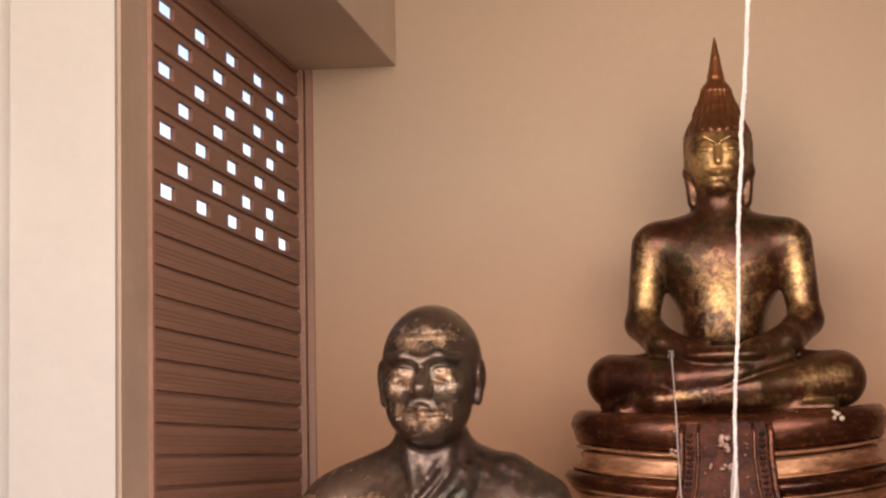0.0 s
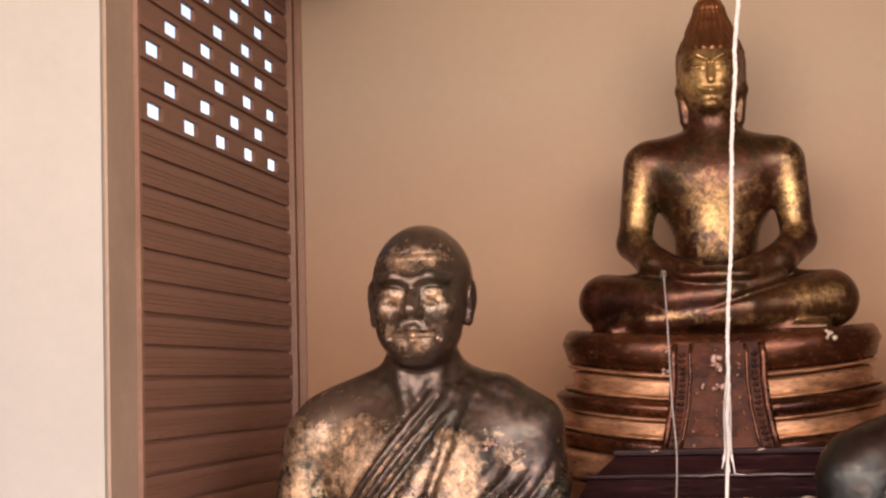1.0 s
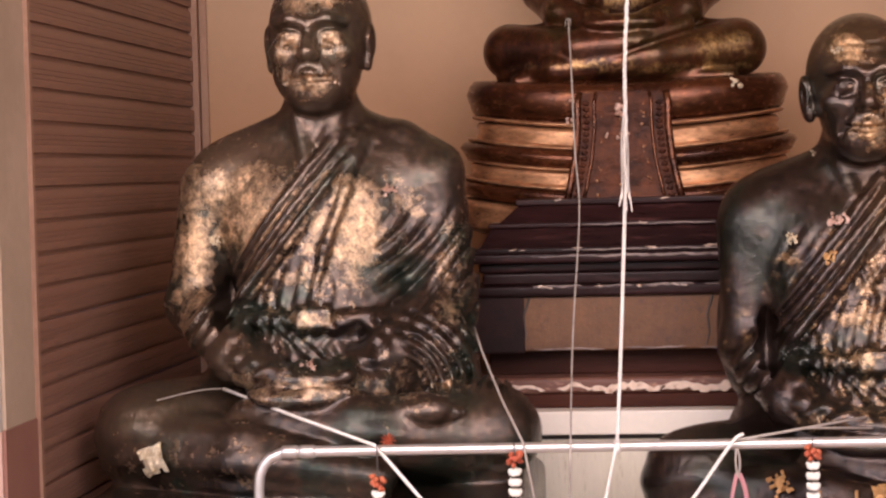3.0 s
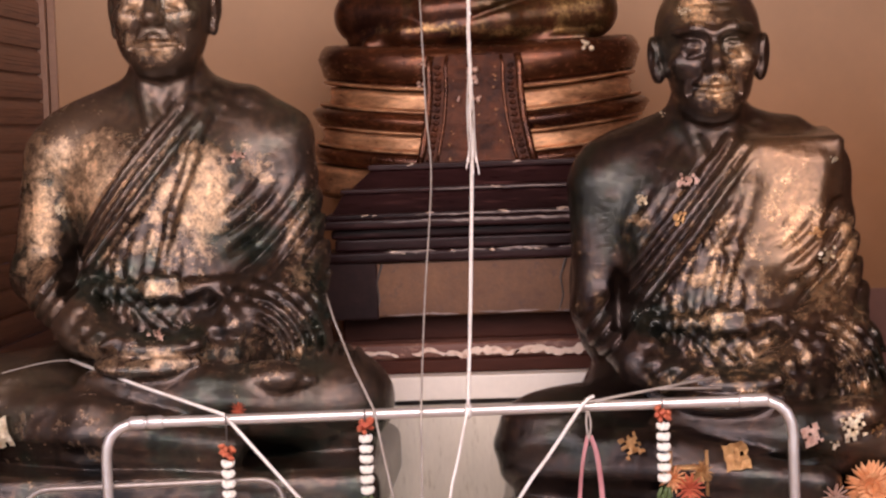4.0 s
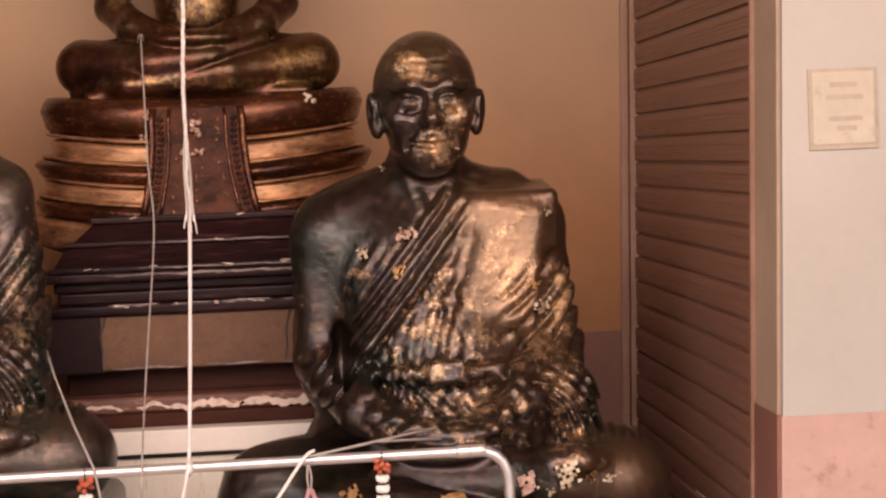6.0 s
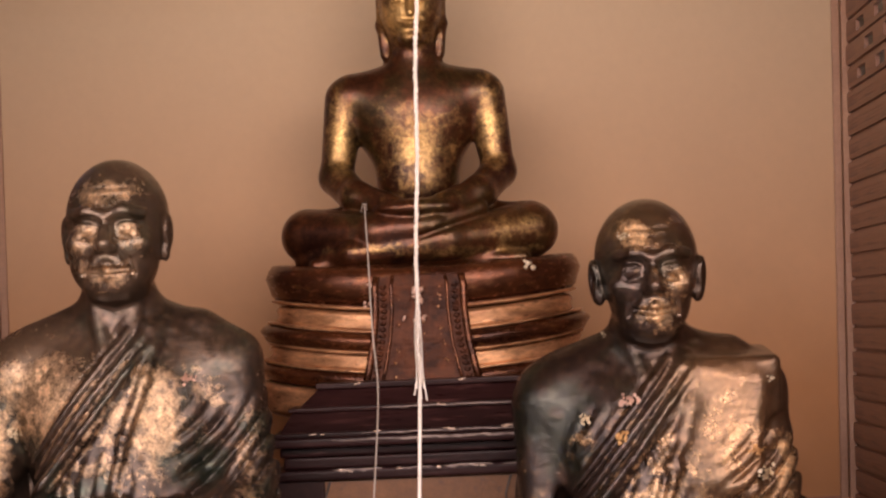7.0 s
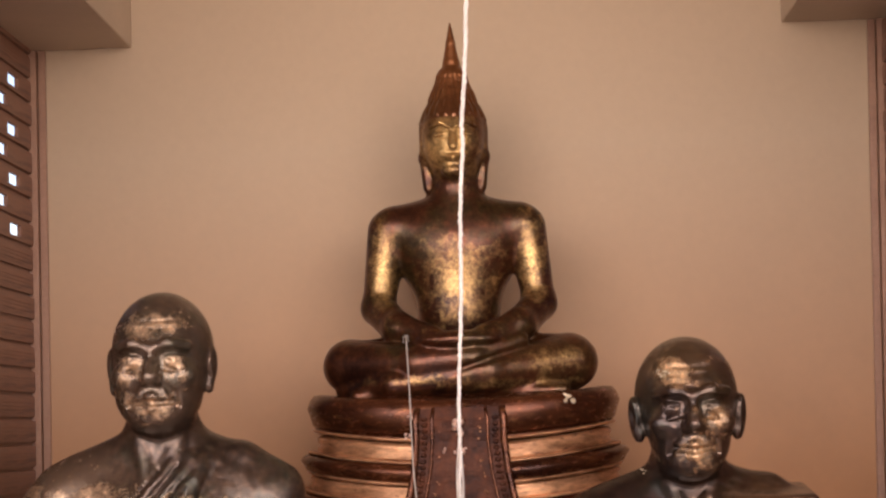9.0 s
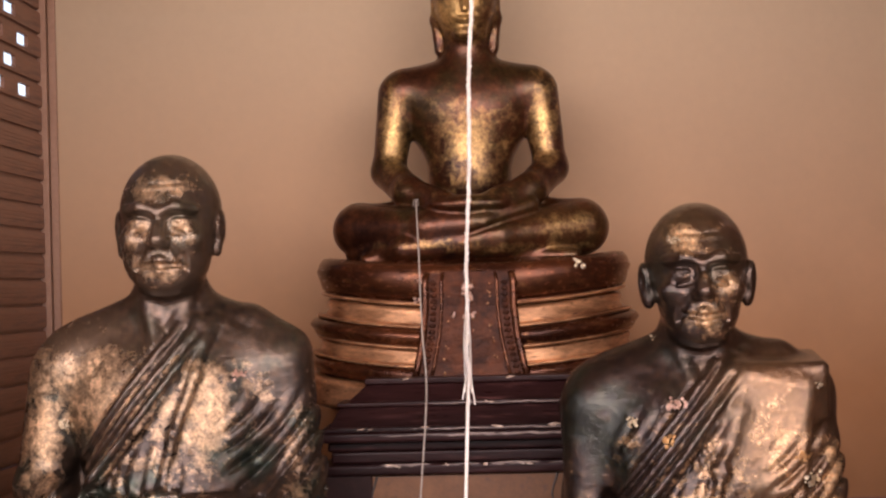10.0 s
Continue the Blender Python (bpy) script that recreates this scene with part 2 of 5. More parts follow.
# ---- building blocks ----
def box(bm, x0, x1, y0, y1, z0, z1, round_by=0.0):
    made = bmesh.ops.create_cube(bm, size=1)["verts"]
    bmesh.ops.transform(bm, verts=made, matrix=Matrix.LocRotScale(((x0 + x1) / 2, (y0 + y1) / 2, (z0 + z1) / 2), None, (x1 - x0, y1 - y0, z1 - z0)))
    if round_by:
        edges = list({e for v in made for e in v.link_edges})
        bmesh.ops.bevel(bm, geom=edges, offset=round_by, segments=3, affect="EDGES", profile=0.6)
    return bm


def boxed(*args):
    return box(bmesh.new(), *args)


def tube(bm, points, radius, sides=10, caps=True):
    """A round tube along points; radius is a number or one for each point."""
    pts = [Vector(p) for p in points]
    radii = radius if isinstance(radius, (list, tuple)) else [radius] * len(pts)
    up, rings = Vector((0.31, 0.2, 0.93)), []
    for k, p in enumerate(pts):
        ahead = (pts[min(k + 1, len(pts) - 1)] - pts[max(k - 1, 0)]).normalized()
        side = ahead.cross(up)
        side = side.normalized() if side.length > 1e-4 else ahead.orthogonal().normalized()
        up = side.cross(ahead).normalized()
        rings.append([bm.verts.new(p + radii[k] * (math.cos(a) * side + math.sin(a) * up)) for a in np.linspace(0, 2 * math.pi, sides, endpoint=False)])
    for a, b in zip(rings, rings[1:]):
        for i in range(sides):
            bm.faces.new((a[i], a[(i + 1) % sides], b[(i + 1) % sides], b[i]))
    if caps:
        bm.faces.new(rings[0][::-1]), bm.faces.new(rings[-1])
    bmesh.ops.recalc_face_normals(bm, faces=bm.faces)
    return bm


def blob(bm, centre, radii, fine=2, turn=None):
    made = bmesh.ops.create_icosphere(bm, subdivisions=fine, radius=1)["verts"]
    bmesh.ops.transform(bm, verts=made, matrix=Matrix.LocRotScale(centre, turn or Euler((0, 0, 0)), radii))
    return bm


def put_mesh(name, bm, material, smooth=False):
    me = bpy.data.meshes.new(name)
    bm.to_mesh(me)
    bm.free()
    me.materials.append(material)
    if smooth:
        me.polygons.foreach_set("use_smooth", [True] * len(me.polygons))
    return me


def part(name, bm, material, parent, label="", smooth=False):
    """One mesh object under a thing or under a part; its coordinates are those of the whole place."""
    ob = new(name, put_mesh(name, bm, material, smooth))
    ob.parent = parent
    top = parent.parent or parent
    ob.matrix_parent_inverse = Matrix.Translation(-top.location) if parent is top else Matrix.Identity(4)
    return tagged(ob, label)


def thing(name, place, label, category, group="", kind=""):
    ob = new(name)
    ob.location, ob.empty_display_size = place, 0.05
    return tagged(ob, label, category, group, kind)


def whole(name, bm, material, label, category, kind="", smooth=False, group=""):
    return tagged(new(name, put_mesh(name, bm, material, smooth)), label, category, group, kind)


def smooth_path(points, steps=8):
    """A soft curve through points."""
    p = [Vector(v) for v in points]
    p = [2 * p[0] - p[1], *p, 2 * p[-1] - p[-2]]
    out = []
    for a, b, c, d in zip(p, p[1:], p[2:], p[3:]):
        for s in np.linspace(0, 1, steps, endpoint=False):
            out.append(0.5 * (2 * b + (c - a) * s + (2 * a - 5 * b + 4 * c - d) * s * s + (3 * b - a - 3 * c + d) * s**3))
    return out + [p[-2]]


# ---- sculpting: solids blended in a field of distances, then skinned ----
class Clay:
    def __init__(self, low, high, step):
        self.low, self.step = np.array(low, float), step
        self.size = np.ceil((np.array(high) - self.low) / step).astype(int) + 1
        self.field = np.full(self.size, 0.2, np.float32)

    def window(self, low, high, pad):
        a = np.clip(np.floor((np.array(low) - pad - self.low) / self.step).astype(int), 0, self.size)
        b = np.clip(np.ceil((np.array(high) + pad - self.low) / self.step).astype(int) + 1, 0, self.size)
        axes = [self.low[n] + self.step * np.arange(a[n], b[n]) for n in range(3)]
        return tuple(slice(i, j) for i, j in zip(a, b)), np.stack(np.meshgrid(*axes, indexing="ij"), -1).astype(np.float32)

    def blend(self, where, d, soft, cut):
        f = self.field[where]
        if cut:
            h = np.clip(0.5 - 0.5 * (f + d) / soft, 0, 1)
            self.field[where] = f * (1 - h) - d * h + soft * h * (1 - h)
        else:
            h = np.clip(0.5 + 0.5 * (f - d) / soft, 0, 1)
            self.field[where] = f * (1 - h) + d * h - soft * h * (1 - h)

    def egg(self, centre, radii, soft=0.03, cut=False, turn=None):
        c, r = np.array(centre, np.float32), np.array(radii, np.float32)
        big = max(radii) if turn else r
        where, p = self.window(c - big, c + big, 0.02 + soft)
        if p.size:
            p = p - c
            if turn:
                p = p @ np.array(Euler([radians(v) for v in turn]).to_matrix(), np.float32)
            k0, k1 = np.linalg.norm(p / r, axis=-1), np.linalg.norm(p / (r * r), axis=-1)
            self.blend(where, k0 * (k0 - 1) / np.maximum(k1, 1e-5), soft, cut)
        return self

    def limb(self, points, radii, soft=0.03, cut=False):
        for a, b, ra, rb in zip(points, points[1:], radii, radii[1:]):
            a, b = np.array(a, np.float32), np.array(b, np.float32)
            r = max(ra, rb)
            where, p = self.window(np.minimum(a, b) - r, np.maximum(a, b) + r, 0.02 + soft)
            if p.size:
                h = np.clip(((p - a) @ (b - a)) / ((b - a) @ (b - a)), 0, 1)[..., None]
                self.blend(where, np.linalg.norm(p - a - h * (b - a), axis=-1) - (ra + (rb - ra) * h[..., 0]), soft, cut)
        return self

    def block(self, centre, half, rounding, soft=0.02, cut=False, turn=None):
        c, s = np.array(centre, np.float32), np.array(half, np.float32)
        big = np.linalg.norm(s) if turn else s
        where, p = self.window(c - big, c + big, 0.02 + soft)
        if p.size:
            p = p - c
            if turn:
                p = p @ np.array(Euler([radians(v) for v in turn]).to_matrix(), np.float32)
            q = np.abs(p) - s + rounding
            d = np.linalg.norm(np.maximum(q, 0), axis=-1) + np.minimum(q.max(-1), 0) - rounding
            self.blend(where, d, soft, cut)
        return self

    def press(self, low, high, relief):
        """Raises or sinks the skin inside a window by relief(x, y, z) metres."""
        where, p = self.window(low, high, 0)
        if p.size:
            self.field[where] -= relief(p[..., 0], p[..., 1], p[..., 2])
        return self

    def skin(self):
        f, s = self.field, self.field < 0
        corners = [(i, j, k) for i in (0, 1) for j in (0, 1) for k in (0, 1)]
        n = np.array(f.shape) - 1
        total = sum(s[i : i + n[0], j : j + n[1], k : k + n[2]].astype(np.int8) for i, j, k in corners)
        cells = np.argwhere((total > 0) & (total < 8))
        place, count = np.zeros((len(cells), 3)), np.zeros((len(cells), 1))
        for a in corners:
            for axis in range(3):
                if a[axis] == 0:
                    b = tuple(v + (n_ == axis) for n_, v in enumerate(a))
                    fa, fb = f[tuple((cells + a).T)], f[tuple((cells + b).T)]
                    on = (fa < 0) != (fb < 0)
                    t = np.where(on, fa / np.where(on, fa - fb, 1), 0)[:, None]
                    place += on[:, None] * (np.array(a) + t * (np.array(b) - np.array(a)))
                    count += on[:, None]
        verts = self.low + self.step * (cells + place / count)
        ids = np.full(n, -1)
        ids[tuple(cells.T)] = np.arange(len(cells))
        quads = []
        for axis in range(3):
            u, v = (axis + 1) % 3, (axis + 2) % 3
            lo = [slice(None)] * 3
            hi = [slice(None)] * 3
            lo[axis], hi[axis] = slice(0, -1), slice(1, None)
            e = np.argwhere(s[tuple(lo)] != s[tuple(hi)])
            e = e[(e[:, u] > 0) & (e[:, v] > 0) & (e[:, u] < n[u]) & (e[:, v] < n[v])]
            du, dv = np.eye(3, dtype=int)[u], np.eye(3, dtype=int)[v]
            q = np.stack([ids[tuple((e - a).T)] for a in (du + dv, dv, 0 * du, du)], 1)
            flip = ~s[tuple(e.T)]
            q[flip] = q[flip][:, ::-1]
            quads.append(q)
        quads = np.concatenate(quads)
        return verts, quads[(quads >= 0).all(1)]


def cast(name, skins, material, leaf, place, label, category, sheen_and_tone=()):
    """One statue in one mesh, with the share of gold leaf on every vertex. Returns it and its vertices in the place."""
    verts, quads, first = [], [], 0
    for v, q in skins:
        verts.append(v), quads.append(q + first)
        first += len(v)
    verts, quads = np.concatenate(verts), np.concatenate(quads)
    me = bpy.data.meshes.new(name)
    me.from_pydata(verts.tolist(), [], quads.tolist())
    me.polygons.foreach_set("use_smooth", [True] * len(me.polygons))
    me.attributes.new("leaf", "FLOAT", "POINT").data.foreach_set("value", leaf(*verts.T).astype(np.float32))
    if sheen_and_tone:
        me.attributes.new("sheen_and_tone", "FLOAT", "POINT").data.foreach_set("value", np.clip(spots(*verts.T, sheen_and_tone), 0, 1).astype(np.float32))
    me.materials.append(material)
    ob = tagged(new(name, me), label, category)
    ob.location = place
    return ob, verts + np.array(place)


def spots(x, y, z, places, bare=(), band=0.0):
    """A soft share from 0 to 1 round places of (x, z, half width, half height, share), on the front alone,
    less the bare places and stripes along the folded band of the robe."""
    out = np.zeros(len(x))
    for px, pz, w, h, share in places:
        out = np.maximum(out, share * np.exp(-(((x - px) / w) ** 2 + ((z - pz) / h) ** 2) * 0.8))
    for px, pz, w, h, share in bare:
        out -= share * np.exp(-(((x - px) / w) ** 2 + ((z - pz) / h) ** 2) * 0.8)
    across, along = (x - 0.07) * 0.803 - (z - 0.63) * 0.596, -(x - 0.07) * 0.596 - (z - 0.63) * 0.803
    out -= band * np.clip((0.045 - np.abs(across + 0.016)) / 0.02, 0, 1) * np.clip(along / 0.04, 0, 1) * (np.sin(across * 260) > -0.3)
    return np.clip(out * np.clip((0.1 - y) / 0.1, 0, 1), -0.3, 1)


def head(c, hx, hy, hz, ear=1.0, smile=0.0, jaw=1.0):
    """A shaven elder's head whose chin is at hz, 0.26 m high."""
    def at(x, y, z):
        return hx + x, hy + y, hz + z
    c.egg(at(0, 0.025, 0.150), (0.097, 0.115, 0.112), 0.02)
    c.egg(at(0, -0.035, 0.092), (0.080 * jaw, 0.082, 0.094), 0.03)
    c.egg(at(0, -0.030, 0.058), (0.074 * jaw * jaw, 0.078, 0.060), 0.03)
    c.egg(at(0, -0.078, 0.022), (0.042, 0.032, 0.024), 0.03)
    c.limb([at(-0.064, -0.085, 0.154), at(-0.032, -0.113, 0.154), at(0, -0.114, 0.144), at(0.032, -0.113, 0.154), at(0.064, -0.085, 0.154)], [0.011, 0.016, 0.012, 0.016, 0.011], 0.010)
    for s in (-1, 1):
        c.egg(at(s * 0.036, -0.122, 0.130), (0.028, 0.024, 0.016), 0.009, cut=True)
        c.limb([at(s * 0.010, -0.126, 0.134), at(s * 0.034, -0.123, 0.141), at(s * 0.062, -0.098, 0.140)], [0.007, 0.009, 0.005], 0.004, cut=True)
        c.egg(at(s * 0.036, -0.096, 0.127), (0.021, 0.016, 0.013), 0.006)
        c.limb([at(s * 0.018, -0.112, 0.126), at(s * 0.052, -0.104, 0.127)], [0.002, 0.002], 0.003, cut=True)
        c.egg(at(s * 0.055, -0.082, 0.098), (0.025, 0.026, 0.020), 0.020)
        c.egg(at(s * 0.015, -0.122, 0.088), (0.011, 0.013, 0.009), 0.008)
        c.limb([at(s * 0.024, -0.122, 0.088), at(s * 0.040, -0.106, 0.062), at(s * 0.044, -0.094, 0.042)], [0.006, 0.008, 0.006], 0.006, cut=True)
        c.limb([at(s * 0.020, -0.112, 0.112), at(s * 0.044, -0.102, 0.106)], [0.004, 0.004], 0.006, cut=True)
        low = 0.012 if jaw < 1 else 0.0
        c.egg(at(s * (0.088 + 0.010 * ear), 0.012, 0.120 - low), (0.011 * ear, 0.026, 0.040 * ear), 0.008, turn=(8, s * (14 * ear - 10), 0))
        c.egg(at(s * 0.110, -0.010, 0.122 - low), (0.011, 0.014, 0.027), 0.004, cut=True)
        c.egg(at(s * 0.091, 0.002, 0.080), (0.009, 0.012, 0.016), 0.010)
    c.limb([at(0, -0.106, 0.142), at(0, -0.128, 0.112), at(0, -0.138, 0.095)], [0.009, 0.011, 0.015], 0.012)
    c.limb([at(-0.032, -0.098, 0.053 + smile), at(0, -0.116, 0.055), at(0.032, -0.098, 0.053 + smile)], [0.007, 0.011, 0.007], 0.008)
    c.limb([at(-0.026, -0.098, 0.042 + smile), at(0, -0.111, 0.040), at(0.026, -0.098, 0.042 + smile)], [0.007, 0.010, 0.007], 0.008)
    c.limb([at(-0.036, -0.100, 0.047 + smile), at(0, -0.124, 0.0475), at(0.036, -0.100, 0.047 + smile)], [0.005, 0.007, 0.005], 0.004, cut=True)
    for k, z in enumerate((0.176, 0.190, 0.204)):
        c.limb([at(-0.045, -0.086 + 0.010 * k, z), at(0, -0.104 + 0.011 * k, z - 0.003), at(0.045, -0.086 + 0.010 * k, z)], [0.0022] * 3, 0.006, cut=True)


def sitting_elder(c, neck_z, robe_square, elbow, pleats):
    """Crossed legs, hands in the lap, a robe over the shoulder on the viewer's right."""
    sleeve_x = 0.210 if robe_square else 0.225
    c.block((0, -0.10, -0.045), (0.40, 0.29, 0.055), 0.03, 0.02)
    c.egg((0, 0.03, 0.15), (0.25, 0.18, 0.17), 0.05)
    c.egg((0, -0.02, 0.31), (0.168, 0.150, 0.19), 0.05)
    c.egg((0, 0.0, 0.48), (0.205, 0.135, 0.16), 0.06)
    c.limb([(-0.182, 0.01, 0.562), (0, 0.02, 0.60), (0.182, 0.01, 0.562)], [0.074, 0.078, 0.074], 0.04)
    c.limb([(-0.15, 0.02, 0.606), (0, 0.02, neck_z), (0.15, 0.02, 0.606)], [0.050, 0.062, 0.050], 0.04)
    c.limb([(0, 0.02, 0.60), (0, 0.0, neck_z + 0.06)], [0.072, 0.067], 0.03)
    for s in (-1, 1):
        c.limb([(s * 0.038, -0.05, neck_z + 0.02), (s * 0.014, -0.088, 0.595)], [0.010, 0.010], 0.02)
        wide = 0.008 if s > 0 else 0.0
        ex = sleeve_x if s > 0 else elbow
        c.limb([(s * (sleeve_x - 0.025 if s > 0 else 0.130 + 0.33 * elbow), 0.0, 0.550), (s * ex, -0.015, 0.34)], [0.064 + wide, 0.050 + wide], 0.022)
        c.limb([(s * ex, -0.015, 0.33), (s * 0.14, -0.17, 0.245), (s * 0.04, -0.255, 0.205)], [0.056 + wide, 0.046, 0.034], 0.025)
        c.limb([(s * 0.11, 0.02, 0.10), (s * 0.315, -0.16, 0.098)], [0.115, 0.096], 0.04)
    c.egg((-0.255, -0.14, 0.115), (0.150, 0.125, 0.082), 0.02, turn=(0, 6, 30))
    c.egg((0.300, -0.145, 0.097), (0.108, 0.118, 0.080), 0.02, turn=(0, -4, -25))
    c.limb([(-0.315, -0.17, 0.085), (-0.10, -0.30, 0.075), (0.13, -0.345, 0.05)], [0.085, 0.066, 0.046], 0.012)
    c.limb([(0.315, -0.17, 0.090), (0.10, -0.285, 0.125), (-0.10, -0.26, 0.135)], [0.085, 0.060, 0.044], 0.010)
    c.limb([(-0.43, -0.19, 0.035), (-0.32, -0.285, 0.036), (-0.10, -0.372, 0.036), (0.10, -0.395, 0.025)], [0.020, 0.022, 0.018, 0.010], 0.010, cut=True)
    c.limb([(0.43, -0.19, 0.040), (0.31, -0.275, 0.055), (0.12, -0.348, 0.080), (-0.06, -0.330, 0.098)], [0.010, 0.013, 0.013, 0.009], 0.012, cut=True)
    c.egg((0.195, -0.262, 0.150), (0.075, 0.045, 0.036), 0.008, turn=(0, -8, -18))
    for k in range(4):
        c.egg((0.262 + 0.006 * k, -0.278 + 0.017 * k, 0.150), (0.022, 0.009, 0.013), 0.006)
    c.egg((-0.005, -0.285, 0.190), (0.095, 0.052, 0.022), 0.012, turn=(14, 0, 0))
    c.egg((0.010, -0.275, 0.222), (0.090, 0.046, 0.020), 0.008, turn=(14, 0, 0))
    for k in range(4):
        c.limb([(-0.02, -0.30 + 0.016 * k, 0.228 - 0.002 * k), (-0.085, -0.292 + 0.018 * k, 0.222)], [0.010, 0.008], 0.006)
        c.limb([(0.02, -0.318 + 0.016 * k, 0.196), (0.085, -0.305 + 0.018 * k, 0.192)], [0.010, 0.008], 0.006)
    c.egg((0, -0.105, 0.245), (0.135, 0.075, 0.085), 0.03)
    # belt, its knot and the rolled edge of the robe
    c.limb([(-0.18, -0.085, 0.315), (-0.10, -0.158, 0.310), (0, -0.180, 0.308), (0.10, -0.158, 0.310), (0.18, -0.085, 0.315)], [0.014, 0.016, 0.017, 0.016, 0.014], 0.012)
    c.block((0.01, -0.188, 0.314), (0.034, 0.014, 0.022), 0.010, 0.014)
    c.limb([(0.060, -0.062, 0.640), (0.030, -0.118, 0.555), (-0.045, -0.150, 0.45), (-0.125, -0.142, 0.36), (-0.185, -0.075, 0.30)], [0.016, 0.012, 0.011, 0.011, 0.010], 0.014)
    c.limb([(0.078, -0.060, 0.635), (0.062, -0.122, 0.545), (0.025, -0.155, 0.44), (0.00, -0.160, 0.335)], [0.012, 0.009, 0.009, 0.008], 0.012)
    c.limb([(0.072, 0.02, 0.655), (0.085, -0.035, 0.640), (0.070, -0.075, 0.60)], [0.020, 0.020, 0.016], 0.012)
    c.limb([(0.070, 0.02, 0.660), (0.150, 0.01, 0.636), (sleeve_x - 0.003, 0.0, 0.585)], [0.026, 0.034, 0.044], 0.02)
    c.limb([(-0.09, 0.02, 0.648), (-0.20, 0.01, 0.600)], [0.026, 0.034], 0.03)
    if robe_square:
        c.block((0.138, -0.004, 0.588), (0.098, 0.094, 0.056), 0.014, 0.014, turn=(6, 0, 0))
        c.block((0.118, -0.100, 0.50), (0.078, 0.030, 0.115), 0.022, 0.035, turn=(-7, 9, 0))
    c.egg((-0.19, 0.06, 0.36), (0.075, 0.055, 0.15), 0.02)
    c.egg((-0.176, -0.10, 0.335), (0.022, 0.085, 0.080), 0.010, cut=True)
    # drapery over the arm and the folds of the cloth
    c.limb([(sleeve_x - 0.010, 0.0, 0.50), (sleeve_x + 0.001, -0.03, 0.34), (0.200, -0.11, 0.235)], [0.050, 0.055, 0.058], 0.02)

    c.egg((0.205, -0.075, 0.235), (0.090, 0.100, 0.100), 0.03)
    c.limb([(0.175, -0.120, 0.205), (0.120, -0.205, 0.195), (0.06, -0.262, 0.200)], [0.044, 0.040, 0.032], 0.008)

    def sleeve(x, y, z):
        down = np.clip((z - 0.24) / 0.10, 0, 1)
        cuff, sweep = np.hypot(x - 0.135, z - 0.175), np.hypot(x - 0.02, (z - 0.58) * 0.9) + 0.012 * np.sin(21 * z)
        on = np.clip((x - 0.10) / 0.05, 0, 1) * np.clip((0.52 - z) / 0.08, 0, 1) * np.clip((z - 0.165) / 0.02, 0, 1) * np.clip((cuff - 0.060) / 0.015, 0, 1) * np.clip((y + 0.215) / 0.02, 0, 1)
        fold = (1 - np.abs(np.sin(cuff * 165)) ** 0.55 * 2) * (1 - down) + (1 - np.abs(np.sin(sweep * 96)) ** 0.55 * 2) * down
        return -0.0085 * on * fold

    def chest(x, y, z):
        across = (x - 0.07) * 0.803 - (z - 0.63) * 0.596
        along = -(x - 0.07) * 0.596 - (z - 0.63) * 0.803
        band = np.clip((0.042 - np.abs(across + 0.018)) / 0.012, 0, 1) * np.clip(along / 0.05, 0, 1)
        low = np.clip((0.44 - z) / 0.05, 0, 1) * np.clip((0.14 - np.abs(x + 0.06)) / 0.05, 0, 1)
        on = np.clip((-y - 0.03) / 0.05, 0, 1) * np.clip((z - 0.23) / 0.04, 0, 1) * np.clip((y + 0.20) / 0.02, 0, 1)
        wide = np.abs(np.sin(across * 130 + 5 * along)) ** 0.6 * 2 - 1
        creased = 0.6 * np.sin(across * 230 + 5 * np.sin(along * 11) + 2 * np.sin(along * 37 + 20 * x)) + 0.6 * np.sin(across * 120 - along * 95 + 4 * np.sin(33 * x + 27 * z))
        return on * (0.0080 * band * wide + 0.0050 * np.maximum(0.7 * low, pleats * np.clip((0.06 - x) / 0.05, 0, 1) * np.clip((0.56 - z) / 0.05, 0, 1)) * np.clip((x + 0.165) / 0.03, 0, 1) * creased * (1 - band))

    def waist(x, y, z):
        on = np.clip((-y - 0.08) / 0.05, 0, 1) * np.clip((0.055 - np.abs(z - 0.262)) / 0.02, 0, 1) * np.clip((0.17 - np.abs(x)) / 0.04, 0, 1)
        return on * (0.0034 * np.sin(x * 95 + 40 * z + 4 * np.sin(31 * x + 50 * z)) + 0.0026 * np.sin(165 * x - 75 * z + 3 * np.sin(47 * z + 12 * x)))

    def hem(x, y, z):
        r = np.hypot(x * 0.75, y + 0.02)
        on = np.clip((0.115 - np.abs(z - 0.06)) / 0.03, 0, 1) * np.clip((r - 0.19) / 0.04, 0, 1) * np.clip((0.25 - x) / 0.06, 0, 1)
        return 0.0022 * on * np.sin(z * 105 + 34 * x * x + 6 * x)

    c.press((0.05, -0.30, 0.12), (0.36, 0.12, 0.56), sleeve)
    c.press((-0.25, -0.30, 0.20), (0.16, 0.0, 0.66), chest)
    c.press((-0.20, -0.30, 0.18), (0.20, -0.02, 0.34), waist)
    c.press((-0.45, -0.45, -0.02), (0.45, -0.05, 0.16), hem)


# ---- the building ----
whole("ground", boxed(-400, 400, -400, 400, -0.3, -0.06), GROUND, "bare brown earth around the open hall", "ground", "structure")
whole("floor", boxed(-3.4, 3.4, -5.2, 1.0, -0.06, 0), FLOOR, "worn brownish concrete hall floor", "floor", "structure")
# ceiling out of view, cut short and kept dark to shape the light
whole("ceiling", boxed(-3.4, 3.4, -2.7, 1.0, 3.15, 3.3), CEIL, "unseen brown ceiling that shapes the light", "ceiling", "structure")

